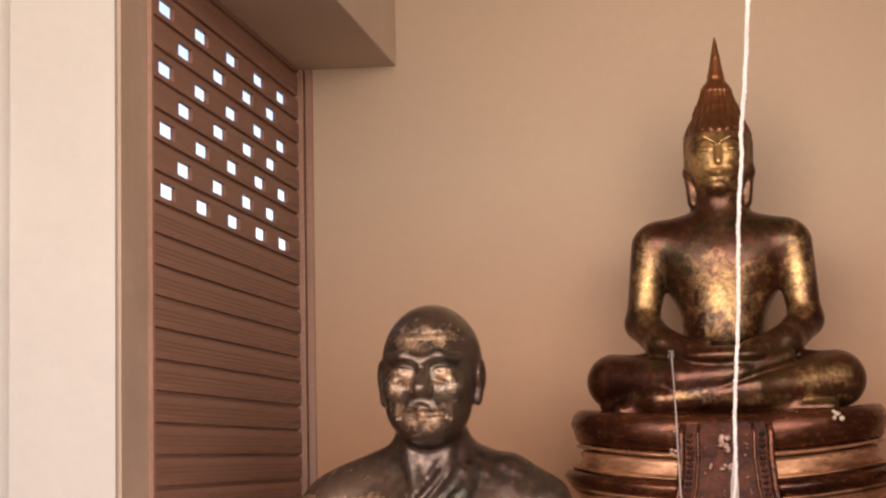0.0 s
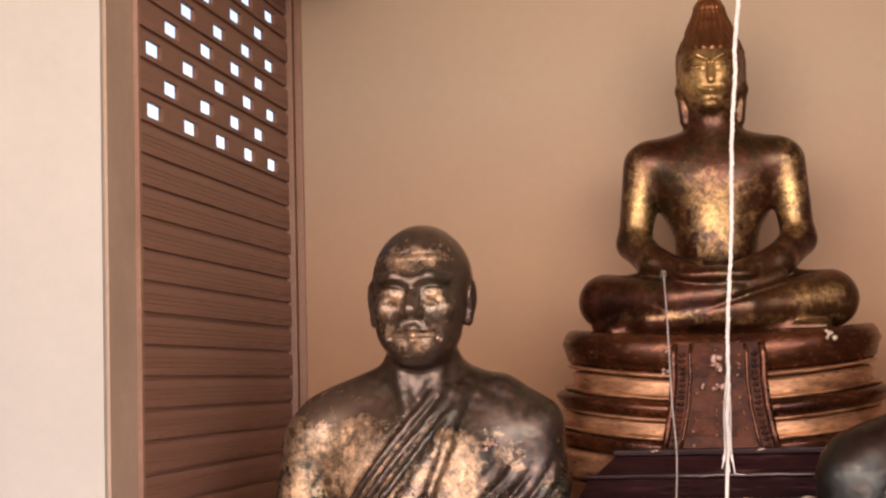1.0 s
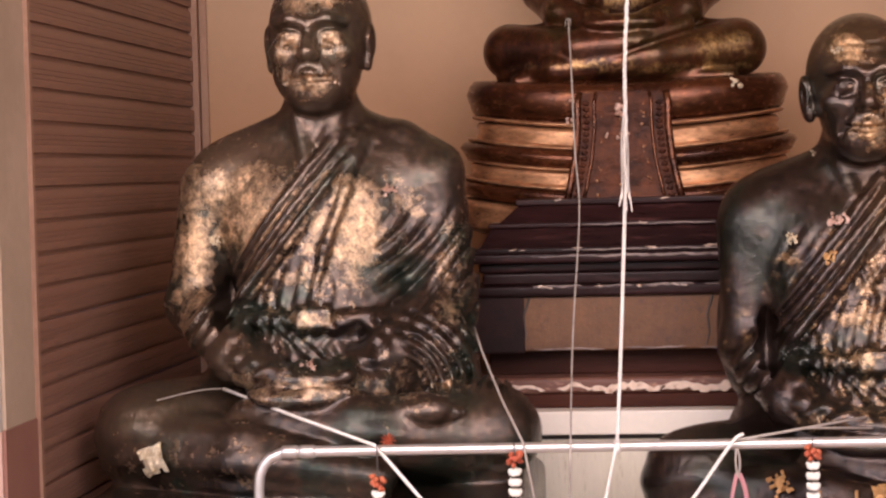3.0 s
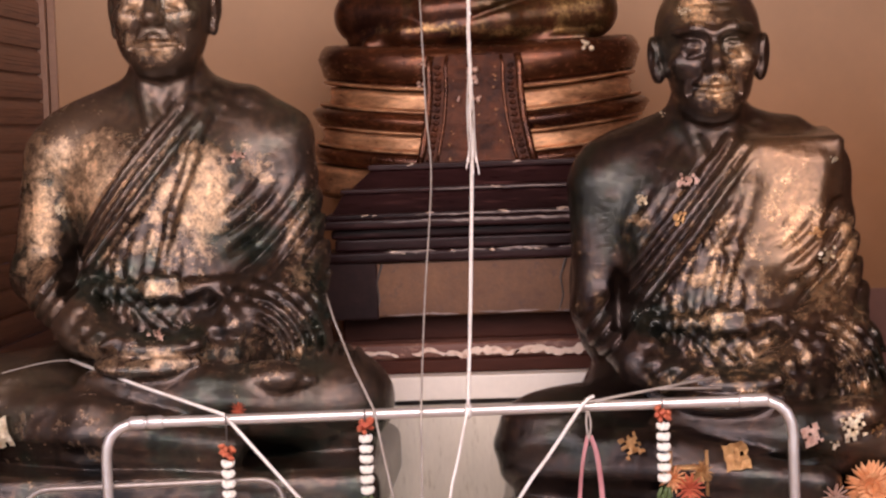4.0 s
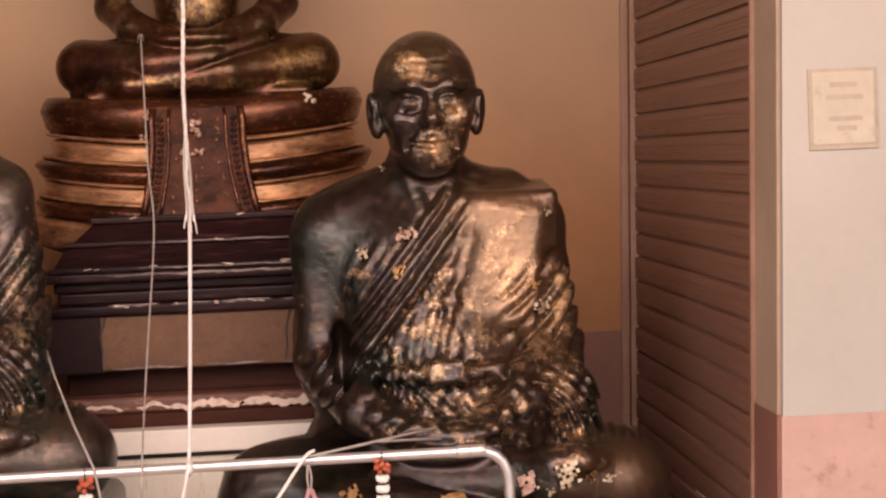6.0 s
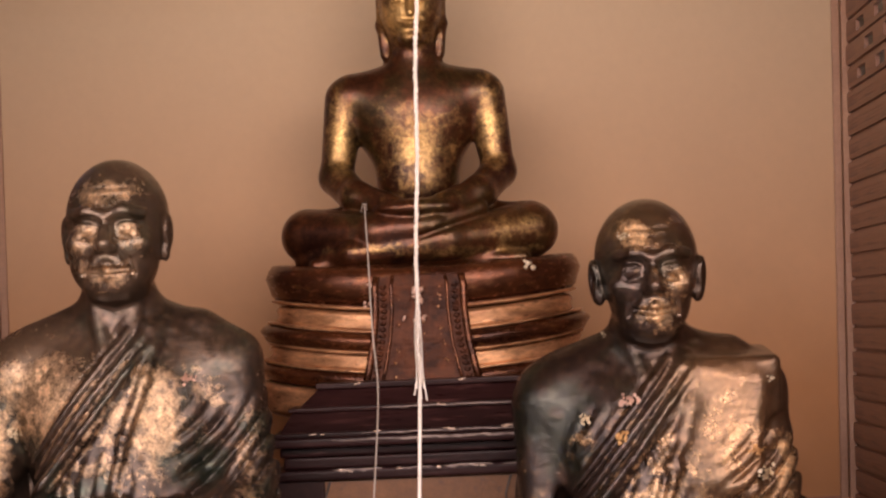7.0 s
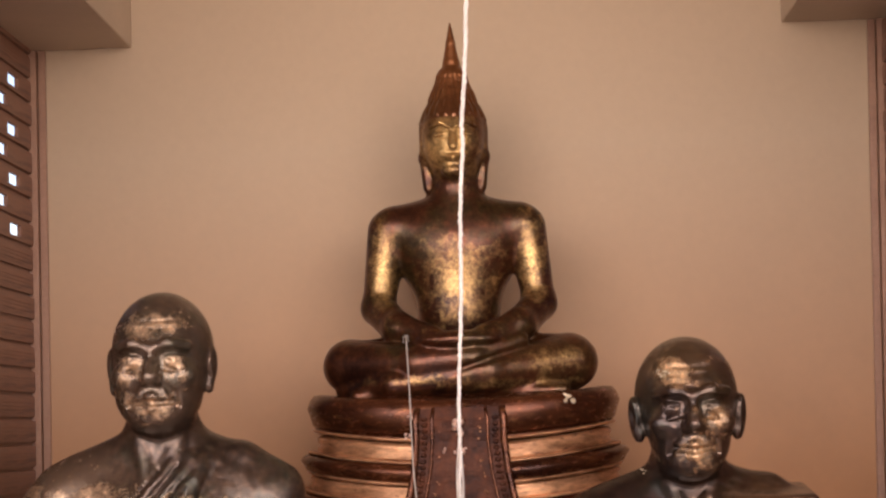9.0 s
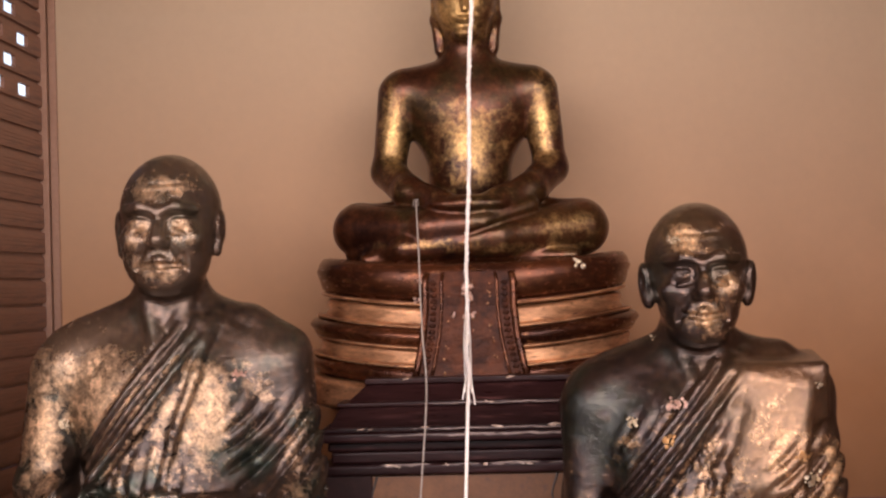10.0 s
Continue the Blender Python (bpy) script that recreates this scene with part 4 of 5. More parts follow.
    def leaf(x, y, z):
        gold = spots(x, y - 0.05, z, [(-0.166, 0.28, 0.030, 0.11, 0.72), (0.166, 0.29, 0.034, 0.11, 0.76), (0.01, 0.265, 0.095, 0.080, 0.56), (0.0, 0.18, 0.080, 0.06, 0.52), (-0.012, 0.548, 0.065, 0.075, 0.95), (0.20, 0.065, 0.07, 0.03, 0.50), (0.235, 0.08, 0.03, 0.02, 0.7), (-0.1, 0.03, 0.13, 0.014, 0.42), (0.1, 0.02, 0.2, 0.014, 0.45)])
        return np.where(z > 0.612, -0.2, gold)

    low, high = c.skin(), t.skin()
    # the finer skin takes over above the collar
    keep = high[0][:, 2] > 0.448
    low_keep = ~((low[0][:, 2] > 0.456) & (np.abs(low[0][:, 0]) < 0.095))
    skins = [(v, q[k[q].all(1)]) for (v, q), k in ((low, low_keep), (high, keep))]
    return cast("gilded_statue", skins, GOLDEN, leaf, (0.026, 0.525, 1.602), "gilded bronze seated meditating statue with a flame crown", "statue", [(0.0, 0.74, 0.12, 0.12, 1.0), (0.2, 0.07, 0.09, 0.05, 0.3)])


gilded_figure()


# ---- the two bronze elders ----
def bronze_elder(place, material, label, square, elbow, neck, head_at, ear, smile, jaw, patches, bare, band, sheen_and_tone):
    c = Clay((-0.45, -0.44, -0.115), (0.45, 0.26, 0.76), 0.005)
    t = Clay((-0.135, -0.24, 0.60), (0.135, 0.19, 1.02), 0.0032)
    for k in (c, t):
        sitting_elder(k, neck, square, elbow, 0.8 if square else 0.0)
        head(k, *head_at, ear, smile, jaw)
    low, high = c.skin(), t.skin()
    keep = high[0][:, 2] > 0.655
    low_keep = ~((low[0][:, 2] > 0.664) & (np.abs(low[0][:, 0]) < 0.13))
    skins = [(v, q[k[q].all(1)]) for (v, q), k in ((low, low_keep), (high, keep))]
    return cast("monk_statue", skins, material, lambda x, y, z: spots(x, y, z, patches, bare, band), place, label, "statue", sheen_and_tone)


elder_a, skin_a = bronze_elder((-0.540, -0.06, 0.845), MONK_A, "life-size patinated bronze seated monk statue with gold leaf", False, 0.252, 0.665, (0.006, -0.038, 0.702), 0.86, 0.002, 1.0, [
    (0.01, 0.79, 0.075, 0.10, 0.48), (0.0, 0.47, 0.30, 0.17, 0.38), (0.0, 0.893, 0.06, 0.026, 0.64), (-0.036, 0.818, 0.035, 0.025, 0.62), (0.048, 0.818, 0.032, 0.025, 0.64), (-0.048, 0.785, 0.025, 0.03, 0.6), (0.065, 0.79, 0.02, 0.03, 0.66), (0.01, 0.735, 0.055, 0.030, 0.62),
    (-0.13, 0.51, 0.12, 0.11, 0.72), (-0.24, 0.44, 0.05, 0.17, 0.68), (0.08, 0.48, 0.065, 0.10, 0.74), (0.17, 0.52, 0.05, 0.06, 0.5), (-0.10, 0.40, 0.06, 0.06, 0.54),
    (0.01, 0.31, 0.045, 0.02, 0.50), (0.14, 0.52, 0.06, 0.06, 0.42), (0.24, 0.38, 0.04, 0.14, 0.40), (0.0, 0.20, 0.12, 0.03, 0.46), (-0.1, 0.2, 0.05, 0.03, 0.5), (0.2, 0.22, 0.1, 0.06, 0.32), (-0.2, 0.08, 0.2, 0.06, 0.22)],
    [(0.02, 0.665, 0.07, 0.04, 0.5), (-0.03, 0.62, 0.16, 0.025, 0.25), (0.20, 0.55, 0.06, 0.08, 0.25), (-0.17, 0.34, 0.03, 0.07, 0.5), (0.16, 0.36, 0.05, 0.08, 0.25), (0.09, 0.80, 0.03, 0.08, 0.35), (0.01, 0.850, 0.08, 0.010, 0.7), (0.01, 0.805, 0.014, 0.035, 0.7), (0.01, 0.775, 0.04, 0.010, 0.5), (0.03, 0.665, 0.06, 0.03, 0.4)], 0.80,
    # sheen painted on thighs, shoulders and crown; brown bronze tone on the face
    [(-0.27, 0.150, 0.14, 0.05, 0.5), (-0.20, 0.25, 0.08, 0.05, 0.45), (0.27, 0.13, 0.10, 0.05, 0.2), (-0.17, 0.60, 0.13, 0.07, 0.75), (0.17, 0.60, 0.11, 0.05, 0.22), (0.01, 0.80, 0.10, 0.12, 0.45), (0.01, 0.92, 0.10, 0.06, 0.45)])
elder_b, skin_b = bronze_elder((0.462, -0.06, 0.752), MONK_B, "life-size dark bronze seated monk statue with worn gold robe", True, 0.208, 0.650, (0.001, -0.055, 0.675), 1.08, 0.006, 0.92, [
    (0.0, 0.78, 0.08, 0.11, 0.40), (0.0, 0.40, 0.24, 0.20, 0.34), (-0.03, 0.865, 0.035, 0.03, 0.80), (0.050, 0.785, 0.03, 0.03, 0.55), (-0.045, 0.785, 0.03, 0.025, 0.40), (0.01, 0.722, 0.045, 0.030, 0.68), (0.005, 0.69, 0.04, 0.02, 0.62),
    (0.13, 0.48, 0.085, 0.12, 0.36), (0.12, 0.60, 0.09, 0.03, 0.10), (-0.06, 0.53, 0.05, 0.03, 0.5), (-0.14, 0.50, 0.025, 0.02, 0.62), (0.24, 0.42, 0.03, 0.08, 0.56), (0.20, 0.36, 0.05, 0.06, 0.5),
    (-0.02, 0.40, 0.10, 0.06, 0.42), (0.05, 0.25, 0.14, 0.06, 0.40), (0.22, 0.25, 0.05, 0.10, 0.46), (-0.21, 0.36, 0.02, 0.08, 0.36), (-0.1, 0.22, 0.06, 0.03, 0.38)],
    [(0.0, 0.64, 0.08, 0.035, 0.5), (-0.17, 0.56, 0.08, 0.06, 0.3), (-0.16, 0.33, 0.035, 0.08, 0.5), (-0.06, 0.77, 0.03, 0.05, 0.35), (0.0, 0.820, 0.08, 0.010, 0.6), (0.0, 0.77, 0.018, 0.022, 0.35)], 0.45,
    # brown gold of the robe, with sheen painted on crown and knee
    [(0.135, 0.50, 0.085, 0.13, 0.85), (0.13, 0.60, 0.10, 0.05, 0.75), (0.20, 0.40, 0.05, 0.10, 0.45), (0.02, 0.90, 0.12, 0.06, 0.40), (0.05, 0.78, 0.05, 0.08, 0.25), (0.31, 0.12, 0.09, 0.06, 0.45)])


def front_of(skin, x, z):
    """The foremost place of a statue's skin at x, z."""
    d = np.hypot(skin[:, 0] - x, skin[:, 2] - z)
    near = skin[d < max(0.012, d.min() + 0.004)]
    return float(near[:, 1].min())


def on_skin(skin, x, z, proud=0.004):
    return (x, front_of(skin, x, z) - proud, z)


# ---- rail in front of the altar ----
def bend(corner, a, b, r, steps=6):
    """Points round a corner that comes from a and goes on to b."""
    c, a, b = Vector(corner), Vector(a), Vector(b)
    p, q = c + (a - c).normalized() * r, c + (b - c).normalized() * r
    return [p * (1 - s) ** 2 + c * 2 * s * (1 - s) + q * s * s for s in np.linspace(0, 1, steps)]


def hoop(x0, x1, y, z, radius, bow):
    a, b, c, d = (x0, y, 0), (x0, y, z), (x1, y, z + 0.008), (x1, y, 0)
    return tube(bmesh.new(), [Vector(a), *bend(b, a, c, bow), *bend(c, b, d, bow), Vector(d)], radius, 14)


rail = thing("guard_rail", (-0.02, -0.5, 0), "shiny steel pipe guard rail with rounded corners", "rail")
part("pipe", hoop(-0.590, 0.549, -0.50, 0.952, 0.0090, 0.060), STEEL, rail, "", True)
for x, s in ((-0.505, 1), (0.475, 1), (-0.535, 1), (0.497, 1)):
    z = 0.952 + 0.008 * (x + 0.59) / 1.14
    part("sleeve", tube(bmesh.new(), [(x - 0.014, -0.50, z), (x - 0.011, -0.50, z), (x + 0.011, -0.50, z), (x + 0.014, -0.50, z)], [0.0091, 0.0112, 0.0112, 0.0091], 14), STEEL, rail, "welded steel sleeve", True)
low = thing("low_rail", (-0.52, -0.486, 0), "thin grey steel hoop rail before the monk statue", "rail")
part("pipe", hoop(-0.735, -0.298, -0.486, 0.842, 0.0048, 0.045), DULLSTEEL, low, "", True)


# ---- sacred cords ----
def cord(name, points, radius, material, label, taut=False):
    path = [Vector(p) for p in points] if taut else smooth_path(points)
    return whole(name, tube(bmesh.new(), path, radius, 8), material, label, "cord", smooth=True, group="sacred cords")


def twisted(points, radius, strands, turns):
    """A loosely twisted bundle of strands along a path."""
    path, bm = smooth_path(points, 40), bmesh.new()
    for k in range(strands):
        pts = []
        for n, p in enumerate(path):
            a = 2 * math.pi * (k / strands + turns * n / len(path))
            wave = radius * (0.6 + 0.2 * math.sin(n * 0.41 + 2 * k))
            pts.append(p + Vector((math.cos(a) * wave + 0.0012 * math.sin(n * 0.23), math.sin(a) * wave, 0)))
        tube(bm, pts, radius * 0.62, 6)
    return bm


main_cord = thing("hanging_cord", (0.04, -0.6, 0.96), "thick twisted white cotton cord hanging from the ceiling", "cord", "sacred cords")
part("cord", twisted([(0.042, -0.60, 1.375), (0.046, -0.72, 1.52), (0.067, -0.95, 1.90), (0.084, -1.14, 2.12), (0.166, -2.06, 3.15)], 0.0030, 3, 46), CORD, main_cord, "", True)
part("thin_end", tube(bmesh.new(), smooth_path([(0.017, -0.513, 0.962), (0.026, -0.535, 1.10), (0.037, -0.575, 1.30), (0.042, -0.603, 1.40)]), 0.0030, 8), CORD, main_cord, "", True)
random.seed(9)
for k in range(7):
    a, s = random.uniform(0, 6.28), random.uniform(0.003, 0.007)
    x, y = 0.042 + s * math.cos(a), -0.603 + s * math.sin(a)
    part("loose_strand", tube(bmesh.new(), smooth_path([(0.046, -0.72, 1.525), (x + 0.001, y - 0.05, 1.455), (x, y, 1.39), (x + random.uniform(-0.006, 0.006), y, 1.345 + random.uniform(0, 0.03))], 5), 0.0011, 5), CORD, main_cord, "", True)
part("knot", blob(bmesh.new(), (0.017, -0.503, 0.957), (0.007, 0.015, 0.015), 2), CORD, main_cord, "", True)
part("tail", tube(bmesh.new(), smooth_path([(0.015, -0.516, 0.955), (-0.002, -0.517, 0.88), (-0.020, -0.515, 0.80), (-0.045, -0.478, 0.58)]), 0.0026, 8), CORD, main_cord, "", True)
cord("hand_cord", [(-0.085, 0.335, 1.727), (-0.076, 0.215, 1.62), (-0.069, 0.13, 1.46), (-0.062, 0.105, 1.33), (-0.068, -0.15, 1.12), (-0.060, -0.514, 0.966), (-0.062, -0.517, 0.88), (-0.066, -0.515, 0.75), (-0.068, -0.478, 0.58)], 0.0017, DULLCORD, "thin greyed cotton thread tied to the golden hand")
whole("cord_bow", tube(bmesh.new(), smooth_path([(-0.092, 0.338, 1.712), (-0.090, 0.332, 1.722), (-0.087, 0.330, 1.729), (-0.084, 0.332, 1.724), (-0.081, 0.330, 1.728), (-0.080, 0.334, 1.714)]), 0.0008, 6), DULLCORD, "small bow of greyed thread on the golden hand", "cord", smooth=True, group="sacred cords")
cord("lap_cord", [on_skin(skin_a, -0.70, 1.035, 0.004), (-0.546, -0.41, 1.003), (-0.389, -0.512, 0.964), (-0.263, -0.517, 0.816), (-0.14, -0.476, 0.60)], 0.0030, CORD, "taut white cotton cord from the monk statue's lap over the rail", True)
cord("side_cord", [(-0.262, -0.10, 1.15), (-0.231, -0.20, 1.087), (-0.185, -0.36, 1.02), (-0.139, -0.514, 0.966), (-0.111, -0.518, 0.813), (-0.08, -0.476, 0.60)], 0.0020, DULLCORD, "thin greyed cotton cord beside the monk statue", True)
cord("knee_thread", [on_skin(skin_a, -0.70, 1.035), on_skin(skin_a, -0.735, 1.034), on_skin(skin_a, -0.77, 1.030), on_skin(skin_a, -0.81, 1.022)], 0.0010, DULLCORD, "thin greyed thread trailing over the monk statue's knee")
cord("slack_cord", [(-0.381, -0.512, 0.958), (-0.330, -0.507, 0.895), (-0.270, -0.500, 0.815), (-0.19, -0.478, 0.70)], 0.0014, DULLCORD, "slack grey thread hanging below the rail")
for z0, x0 in ((0.984, 0.435), (0.966, 0.445)):
    cord("lap_cord", [on_skin(skin_b, x0, z0, 0.003), (0.33, -0.44, 0.975), (0.214, -0.514, 0.966)], 0.0024, DULLCORD, "thin cotton cord from the dark monk statue to the rail", True)
cord("tied_cord", [(0.224, -0.505, 0.975), (0.205, -0.516, 0.962), (0.150, -0.520, 0.885), (0.095, -0.519, 0.809), (-0.03, -0.476, 0.60)], 0.0031, CORD, "thick white cotton cord tied round the rail")


def ribbon(points, width, label):
    path, bm = smooth_path(points, 8), bmesh.new()
    rows = [[bm.verts.new(p + Vector((u * width, 0.0025 * math.cos(3 * u + n * 0.4), 0))) for u in (-0.5, -0.17, 0.17, 0.5)] for n, p in enumerate(path)]
    for a, b in zip(rows, rows[1:]):
        for i in range(3):
            bm.faces.new((a[i], a[i + 1], b[i + 1], b[i]))
    made = bmesh.ops.extrude_face_region(bm, geom=bm.faces[:])["geom"]
    bmesh.ops.translate(bm, verts=[v for v in made if isinstance(v, bmesh.types.BMVert)], vec=(0, 0.0012, 0))
    bmesh.ops.recalc_face_normals(bm, faces=bm.faces)
    return bm


sash = thing("ribbon", (0.213, -0.516, 0.958), "pale pink ribbon knotted to the steel rail", "ribbon")
part("loop", tube(bmesh.new(), smooth_path([(0.212, -0.513, 0.952), (0.2105, -0.514, 0.93), (0.214, -0.515, 0.905), (0.2175, -0.514, 0.93), (0.214, -0.513, 0.952)]), 0.0018, 6), DULLCORD, sash, "thin thread loop", True)
part("tail", ribbon([(0.212, -0.516, 0.912), (0.203, -0.517, 0.87), (0.196, -0.517, 0.81), (0.190, -0.517, 0.70)], 0.006, ""), RIBBON, sash, "", True)
part("tail", ribbon([(0.216, -0.517, 0.912), (0.226, -0.518, 0.88), (0.232, -0.518, 0.82), (0.236, -0.518, 0.70)], 0.008, ""), RIBBON, sash, "", True)


# ---- garlands ----
def garland(x, y, z, length, hung_from):
    g = thing("garland", (x, y, z), "white jasmine garland with a red rose top hung on thread", "garland", "flower garlands")
    part("thread", tube(bmesh.new(), [(x, y - 0.003, hung_from + 0.012), (x, y, z)], 0.0012, 5), THREAD, g, "dark thread")
    random.seed(int(1000 * abs(x)))
    for k in range(16):
        a, h = k * 2.4, random.uniform(-0.006, 0.016)
        part("rose_petal", blob(bmesh.new(), (x + 0.009 * math.cos(a), y + 0.009 * math.sin(a), z - 0.006 + h), (0.007, 0.004, 0.005), 1, Euler((random.random(), random.random(), a))), ROSE, g, "", True)
    n = int(length / 0.017)
    for k in range(n):
        bm = bmesh.new()
        zz = z - 0.022 - 0.017 * k
        for j in range(9):
            a = j * 0.698 + k
            blob(bm, (x + 0.0075 * math.cos(a), y + 0.0075 * math.sin(a), zz + random.uniform(-0.001, 0.001)), (0.0042, 0.0042, 0.0072), 1, Euler((0.35 * math.sin(a), 0.35 * math.cos(a), 0)))
        part("blossom_ring", bm, JASMINE, g)
    bm = bmesh.new()
    zz = z - 0.024 - 0.017 * n
    for k in range(10):
        a = k * 2.4
        blob(bm, (x + 0.008 * math.cos(a), y + 0.008 * math.sin(a), zz - random.uniform(0, 0.014)), (0.004, 0.004, 0.011), 1, Euler((random.uniform(-0.5, 0.5), random.uniform(-0.5, 0.5), 0)))
    part("tassel", bm, LEAFGREEN, g, "green leafy tassel")


garland(-0.383, -0.522, 0.905, 0.12, 0.954)
garland(-0.153, -0.522, 0.940, 0.11, 0.955)
garland(0.335, -0.522, 0.946, 0.11, 0.957)


# ---- gold leaf squares, flowers and offerings on the laps ----
def foil(skin, x, z, size, turn, label, material=FOIL, torn=0.15):
    bm = bmesh.new()
    random.seed(int(abs(x) * 997 + z * 131))
    n = 7
    grid = []
    for j in range(n):
        row = []
        for i in range(n):
            u, v = (i / (n - 1) - 0.5) * size, (j / (n - 1) - 0.5) * size
            edge = 1 + (0.10 * random.uniform(-1, 1) if i in (0, n - 1) or j in (0, n - 1) else 0)
            px, pz = x + edge * (u * math.cos(turn) - v * math.sin(turn)), z + edge * (u * math.sin(turn) + v * math.cos(turn))
            row.append(bm.verts.new((px, front_of(skin, px, pz) - 0.003 - random.uniform(0, 0.004), pz)))
        grid.append(row)
    for j in range(n - 1):
        for i in range(n - 1):
            rim = i in (0, n - 2) or j in (0, n - 2)
            if random.random() > (torn if rim else torn * 0.4):
                bm.faces.new((grid[j][i], grid[j][i + 1], grid[j + 1][i + 1], grid[j + 1][i]))
    bmesh.ops.delete(bm, geom=[v for v in bm.verts if not v.link_faces], context="VERTS")
    made = bmesh.ops.extrude_face_region(bm, geom=bm.faces[:])["geom"]
    bmesh.ops.translate(bm, verts=[v for v in made if isinstance(v, bmesh.types.BMVert)], vec=(0, 0.0025, 0))
    bmesh.ops.recalc_face_normals(bm, faces=bm.faces)
    return whole("gold_leaf", bm, material, label, "gold leaf", group="loose gold leaf")


def flakes(skin, x, z, spread, count, label, material):
    """Small torn flakes of leaf that cling round a place on a statue."""
    bm = bmesh.new()
    random.seed(int(abs(x) * 1777 + z * 311))
    for _ in range(2 * count):
        cx, cz = x + random.gauss(0, spread * 0.36), z + random.gauss(0, spread * 0.30)
        r, a0, sides = random.uniform(0.08, 0.27) * spread, random.uniform(0, 6.28), random.choice((4, 5, 6))
        ring = []
        for k in range(sides):
            a, rr = a0 + 6.2832 * k / sides, r * random.uniform(0.45, 1.2)
            px, pz = cx + rr * math.cos(a), cz + rr * math.sin(a)
            ring.append((px, front_of(skin, px, pz) - 0.0008 - random.uniform(0, 0.0018), pz))
        lo, hi = [bm.verts.new(p) for p in ring], [bm.verts.new((p[0], p[1] + 0.002, p[2])) for p in ring]
        bm.faces.new(lo), bm.faces.new(hi[::-1])
        for k in range(sides):
            bm.faces.new((lo[k], hi[k], hi[(k + 1) % sides], lo[(k + 1) % sides]))
    bmesh.ops.recalc_face_normals(bm, faces=bm.faces)
    return tagged(whole("gold_leaf", bm, material, label, "gold leaf", group="loose gold leaf"), kind="stuff")


foil(skin_a, -0.812, 0.918, 0.050, 0.35, "crumpled pale gold leaf stuck to the monk statue's knee", PALE, 0.06)
foil(skin_b, 0.288, 0.872, 0.034, 0.5, "orange gold square stuck to the dark monk statue's shin", FOIL, 0.3)
foil(skin_b, 0.462, 0.855, 0.040, 0.15, "tilted orange gold square stuck to the dark monk statue's shin", FOIL, 0.08)
foil(skin_b, 0.592, 0.884, 0.034, 0.3, "rosy crumpled gold leaf on the dark monk statue's knee", BLUSH, 0.34)
foil(skin_b, 0.668, 0.890, 0.040, 0.2, "bright crumpled pale leaf on the dark monk statue's knee", PALE, 0.26)
flakes(skin_b, 0.632, 0.862, 0.014, 5, "small pale flakes on the dark monk statue's knee", PALE)
flakes(skin_b, 0.712, 0.886, 0.020, 6, "dull gold flakes on the dark monk statue's knee", FOIL)
flakes(skin_b, 0.742, 0.872, 0.018, 5, "pale flakes on the dark monk statue's outer knee", PALE)
flakes(skin_b, 0.660, 1.172, 0.022, 16, "bright flaking pale leaf on the dark monk statue's sleeve", PALE)
flakes(skin_b, 0.640, 1.215, 0.018, 9, "flaking gold leaf on the dark monk statue's sleeve", FOIL)
flakes(skin_b, 0.328, 1.283, 0.017, 12, "bright gold leaf on the dark monk statue's chest", PALE)
# these flakes paint the glints below the throat
flakes(skin_b, 0.412, 1.318, 0.022, 14, "pale pink flakes standing in for glints below the dark monk statue's throat", BLUSH)
flakes(skin_b, 0.395, 1.250, 0.020, 9, "scattered dull gold flakes on the dark monk statue's chest", FOIL)
flakes(skin_b, 0.412, 1.618, 0.015, 10, "bright gold leaf on the dark monk statue's brow", PALE)
# bright flecks in place of highlights at the ear and the shoulder edge
flakes(skin_b, 0.377, 1.438, 0.007, 5, "bright gold fleck standing in for a highlight below the dark monk statue's ear", PALE)
flakes(skin_b, 0.676, 1.345, 0.010, 7, "bright gold flakes standing in for a highlight on the dark monk statue's shoulder edge", PALE)
flakes(skin_a, -0.40, 1.39, 0.018, 9, "rosy leaf flakes on the monk statue's shoulder", BLUSH)
flakes(skin_a, -0.735, 1.30, 0.020, 10, "pale leaf flakes on the monk statue's arm", PALE)
flakes(skin_a, -0.52, 1.085, 0.016, 9, "rosy paper scraps in the monk statue's hands", BLUSH)


def flower(name, x, y, z, radius, petals, material, label):
    f = thing(name, (x, y, z), label, "flower", "offering flowers")
    random.seed(int(abs(x) * 1313))
    for ring, (count, tilt, reach) in enumerate(((petals, 0.35, 1.0), (petals - 4, 0.8, 0.8), (petals - 8, 1.2, 0.55))):
        bm = bmesh.new()
        for k in range(max(count, 5)):
            a = 2 * math.pi * k / max(count, 5) + ring * 0.3 + random.uniform(-0.1, 0.1)
            out, up = Vector((math.cos(a) * math.cos(tilt), 0, math.sin(a) * math.cos(tilt))), Vector((0, -math.sin(tilt), 0))
            way = (out + up).normalized()
            mid = Vector((x, y, z)) + way * radius * reach * 0.55
            made = bmesh.ops.create_icosphere(bm, subdivisions=1, radius=1)["verts"]
            bmesh.ops.transform(bm, verts=made, matrix=Matrix.LocRotScale(mid, way.to_track_quat("Z", "Y"), (radius * 0.14, radius * 0.07, radius * reach * 0.5)))
        part("petal_ring", bm, material, f)
    return f


flower("chrysanthemum", 0.698, front_of(skin_b, 0.698, 0.790) - 0.018, 0.784, 0.050, 34, ORANGE, "salmon orange chrysanthemum lying on the dark monk statue's base")
flower("marigold", 0.350, -0.490, 0.832, 0.026, 14, ORANGE, "small orange marigold by the steel rail")
flower("marigold", 0.378, -0.492, 0.816, 0.028, 14, ROSE, "red and orange marigold by the steel rail")
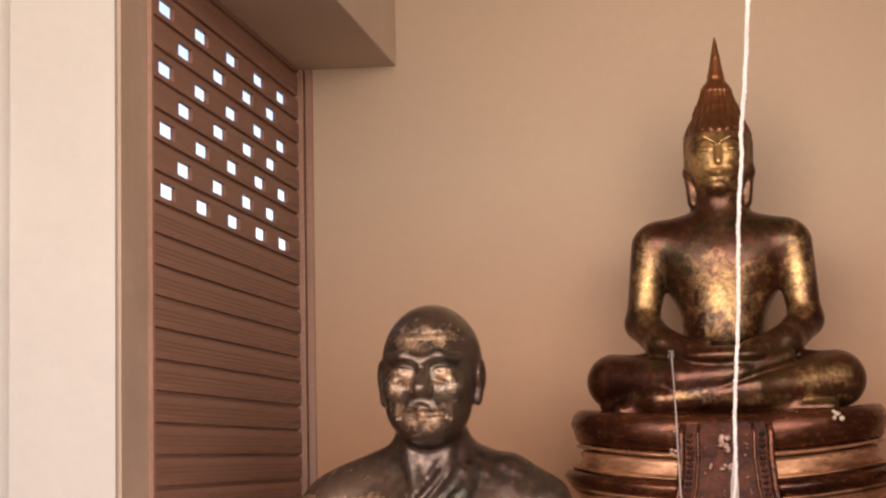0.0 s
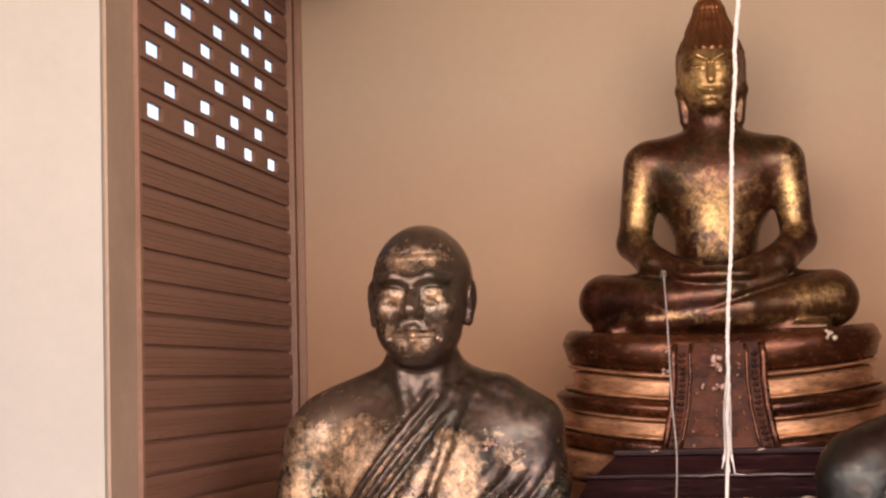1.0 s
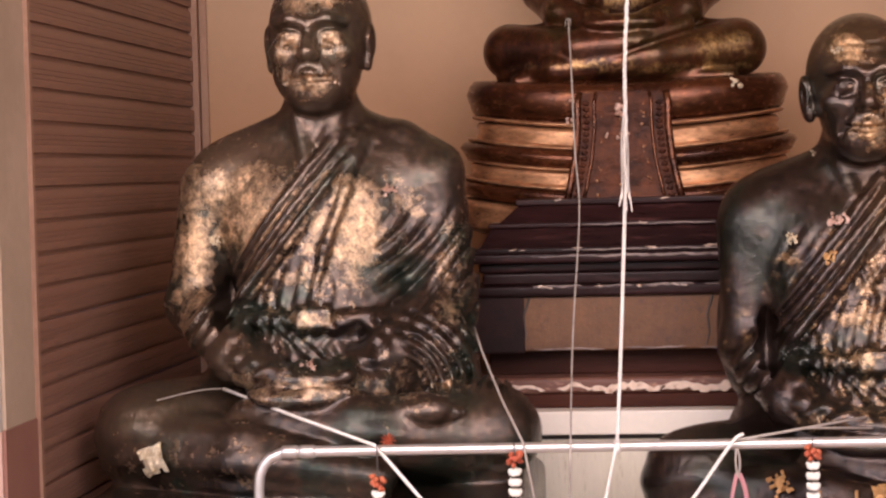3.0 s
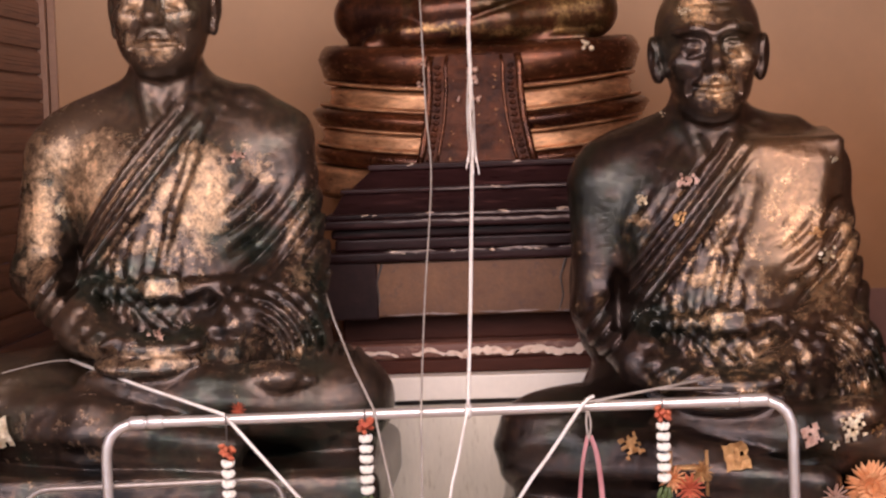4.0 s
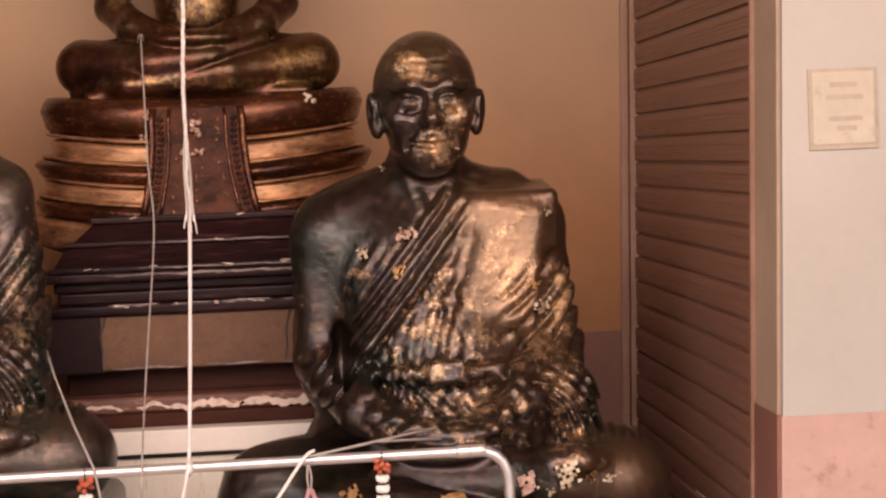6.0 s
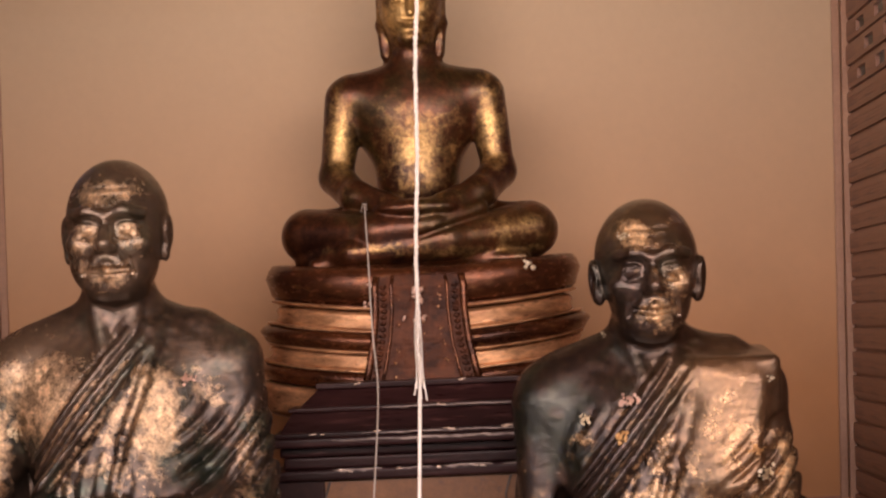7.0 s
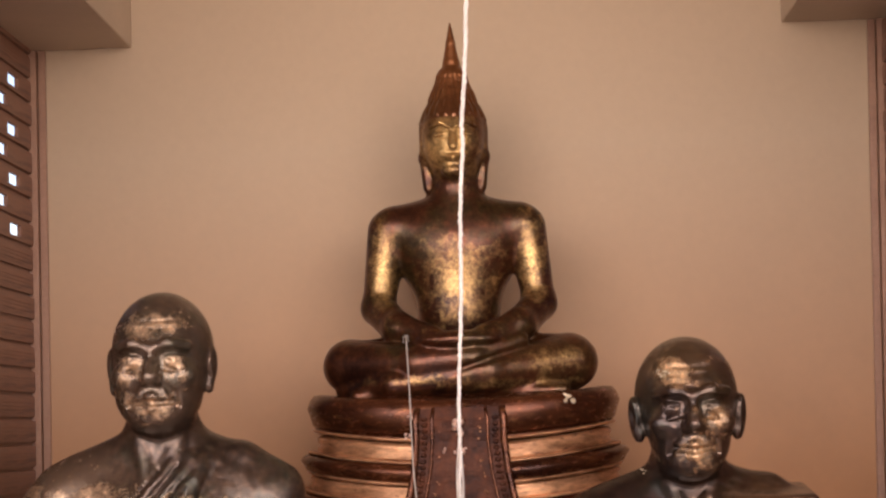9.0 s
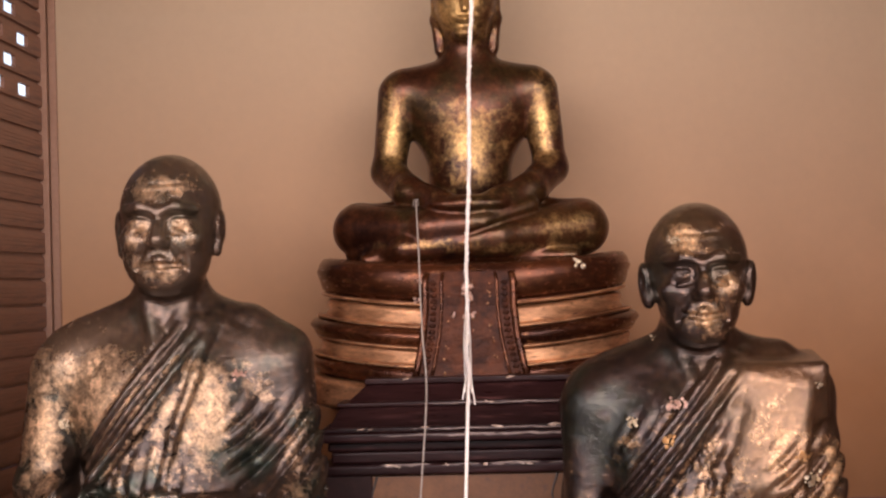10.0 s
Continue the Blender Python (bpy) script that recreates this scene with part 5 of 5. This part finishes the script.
flower("marigold", 0.398, -0.488, 0.842, 0.021, 14, FOIL, "yellow gold paper flower by the steel rail")
flower("marigold", -0.381, front_of(skin_a, -0.381, 0.955) - 0.004, 0.955, 0.016, 12, ROSE, "faded orange marigold on the monk statue's lap")

flower("faded_blossom", 0.620, front_of(skin_b, 0.620, 0.800) - 0.012, 0.788, 0.026, 12, BLUSH, "wilted pale pink blossom lying before the dark monk statue")


def sprig(x, y, z):
    """A few dry blades that fan out from one stem."""
    g = thing("dry_sprig", (x, y, z), "dry yellow-green leafy sprig on the statue's base", "sprig")
    random.seed(33)
    for k in range(9):
        a, reach = -0.5 + 0.24 * k, random.uniform(0.035, 0.055)
        bm, rows = bmesh.new(), []
        for n in range(6):
            u = n / 5
            w = 0.0045 * math.sin(math.pi * (0.12 + 0.86 * u))
            p = Vector((x - 0.03 + reach * u * math.cos(a * 0.55), y - 0.012 * math.sin(3 * u) - 0.002 * k, z + reach * u * math.sin(a * 0.55) * 0.6 + 0.006 * u))
            rows.append([bm.verts.new(p + Vector((0, 0, -w))), bm.verts.new(p + Vector((0, -0.0015, 0))), bm.verts.new(p + Vector((0, 0, w)))])
        for q, r in zip(rows, rows[1:]):
            for i in (0, 1):
                bm.faces.new((q[i], r[i], r[i + 1], q[i + 1]))
        made = bmesh.ops.extrude_face_region(bm, geom=bm.faces[:])["geom"]
        bmesh.ops.translate(bm, verts=[v for v in made if isinstance(v, bmesh.types.BMVert)], vec=(0, 0.0012, 0))
        bmesh.ops.recalc_face_normals(bm, faces=bm.faces)
        part("blade", bm, STRAW, g, "", True)


sprig(0.785, front_of(skin_b, 0.775, 0.80) - 0.004, 0.800)

tray = thing("offering_stand", (0.375, -0.488, 0), "gilt wire offering stand with flowers", "stand")
part("rod", tube(bmesh.new(), [(0.375, -0.482, 0.0), (0.375, -0.482, 0.83)], 0.005, 8), FOIL, tray, "", True)
for z, r in ((0.828, 0.034), (0.848, 0.030)):
    part("ring", tube(bmesh.new(), [(0.378 + r * math.cos(a), -0.482 + 0.3 * r * math.sin(a), z) for a in np.linspace(0, 6.2832, 25)], 0.0035, 6), FOIL, tray, "", True)
for x in (0.348, 0.408):
    part("post", tube(bmesh.new(), [(x, -0.482, 0.80), (x, -0.482, 0.876)], 0.003, 6), FOIL, tray, "", True)

# ---- faded notice on the pillar ----
notice = thing("notice", (1.108, -0.619, 1.505), "faded tan paper notice with a darkened border", "notice")
part("border", boxed(1.050, 1.165, -0.6185, -0.6150, 1.440, 1.572), FADED, notice, "brown stained border")
part("sheet", boxed(1.056, 1.158, -0.6200, -0.6180, 1.449, 1.566), PAPER, notice)
for z, x0, x1 in ((1.545, 1.085, 1.130), (1.525, 1.078, 1.140), (1.490, 1.082, 1.138), (1.474, 1.095, 1.128)):
    part("faded_line", boxed(x0, x1, -0.6206, -0.6198, z - 0.004, z + 0.004), FADED, notice)
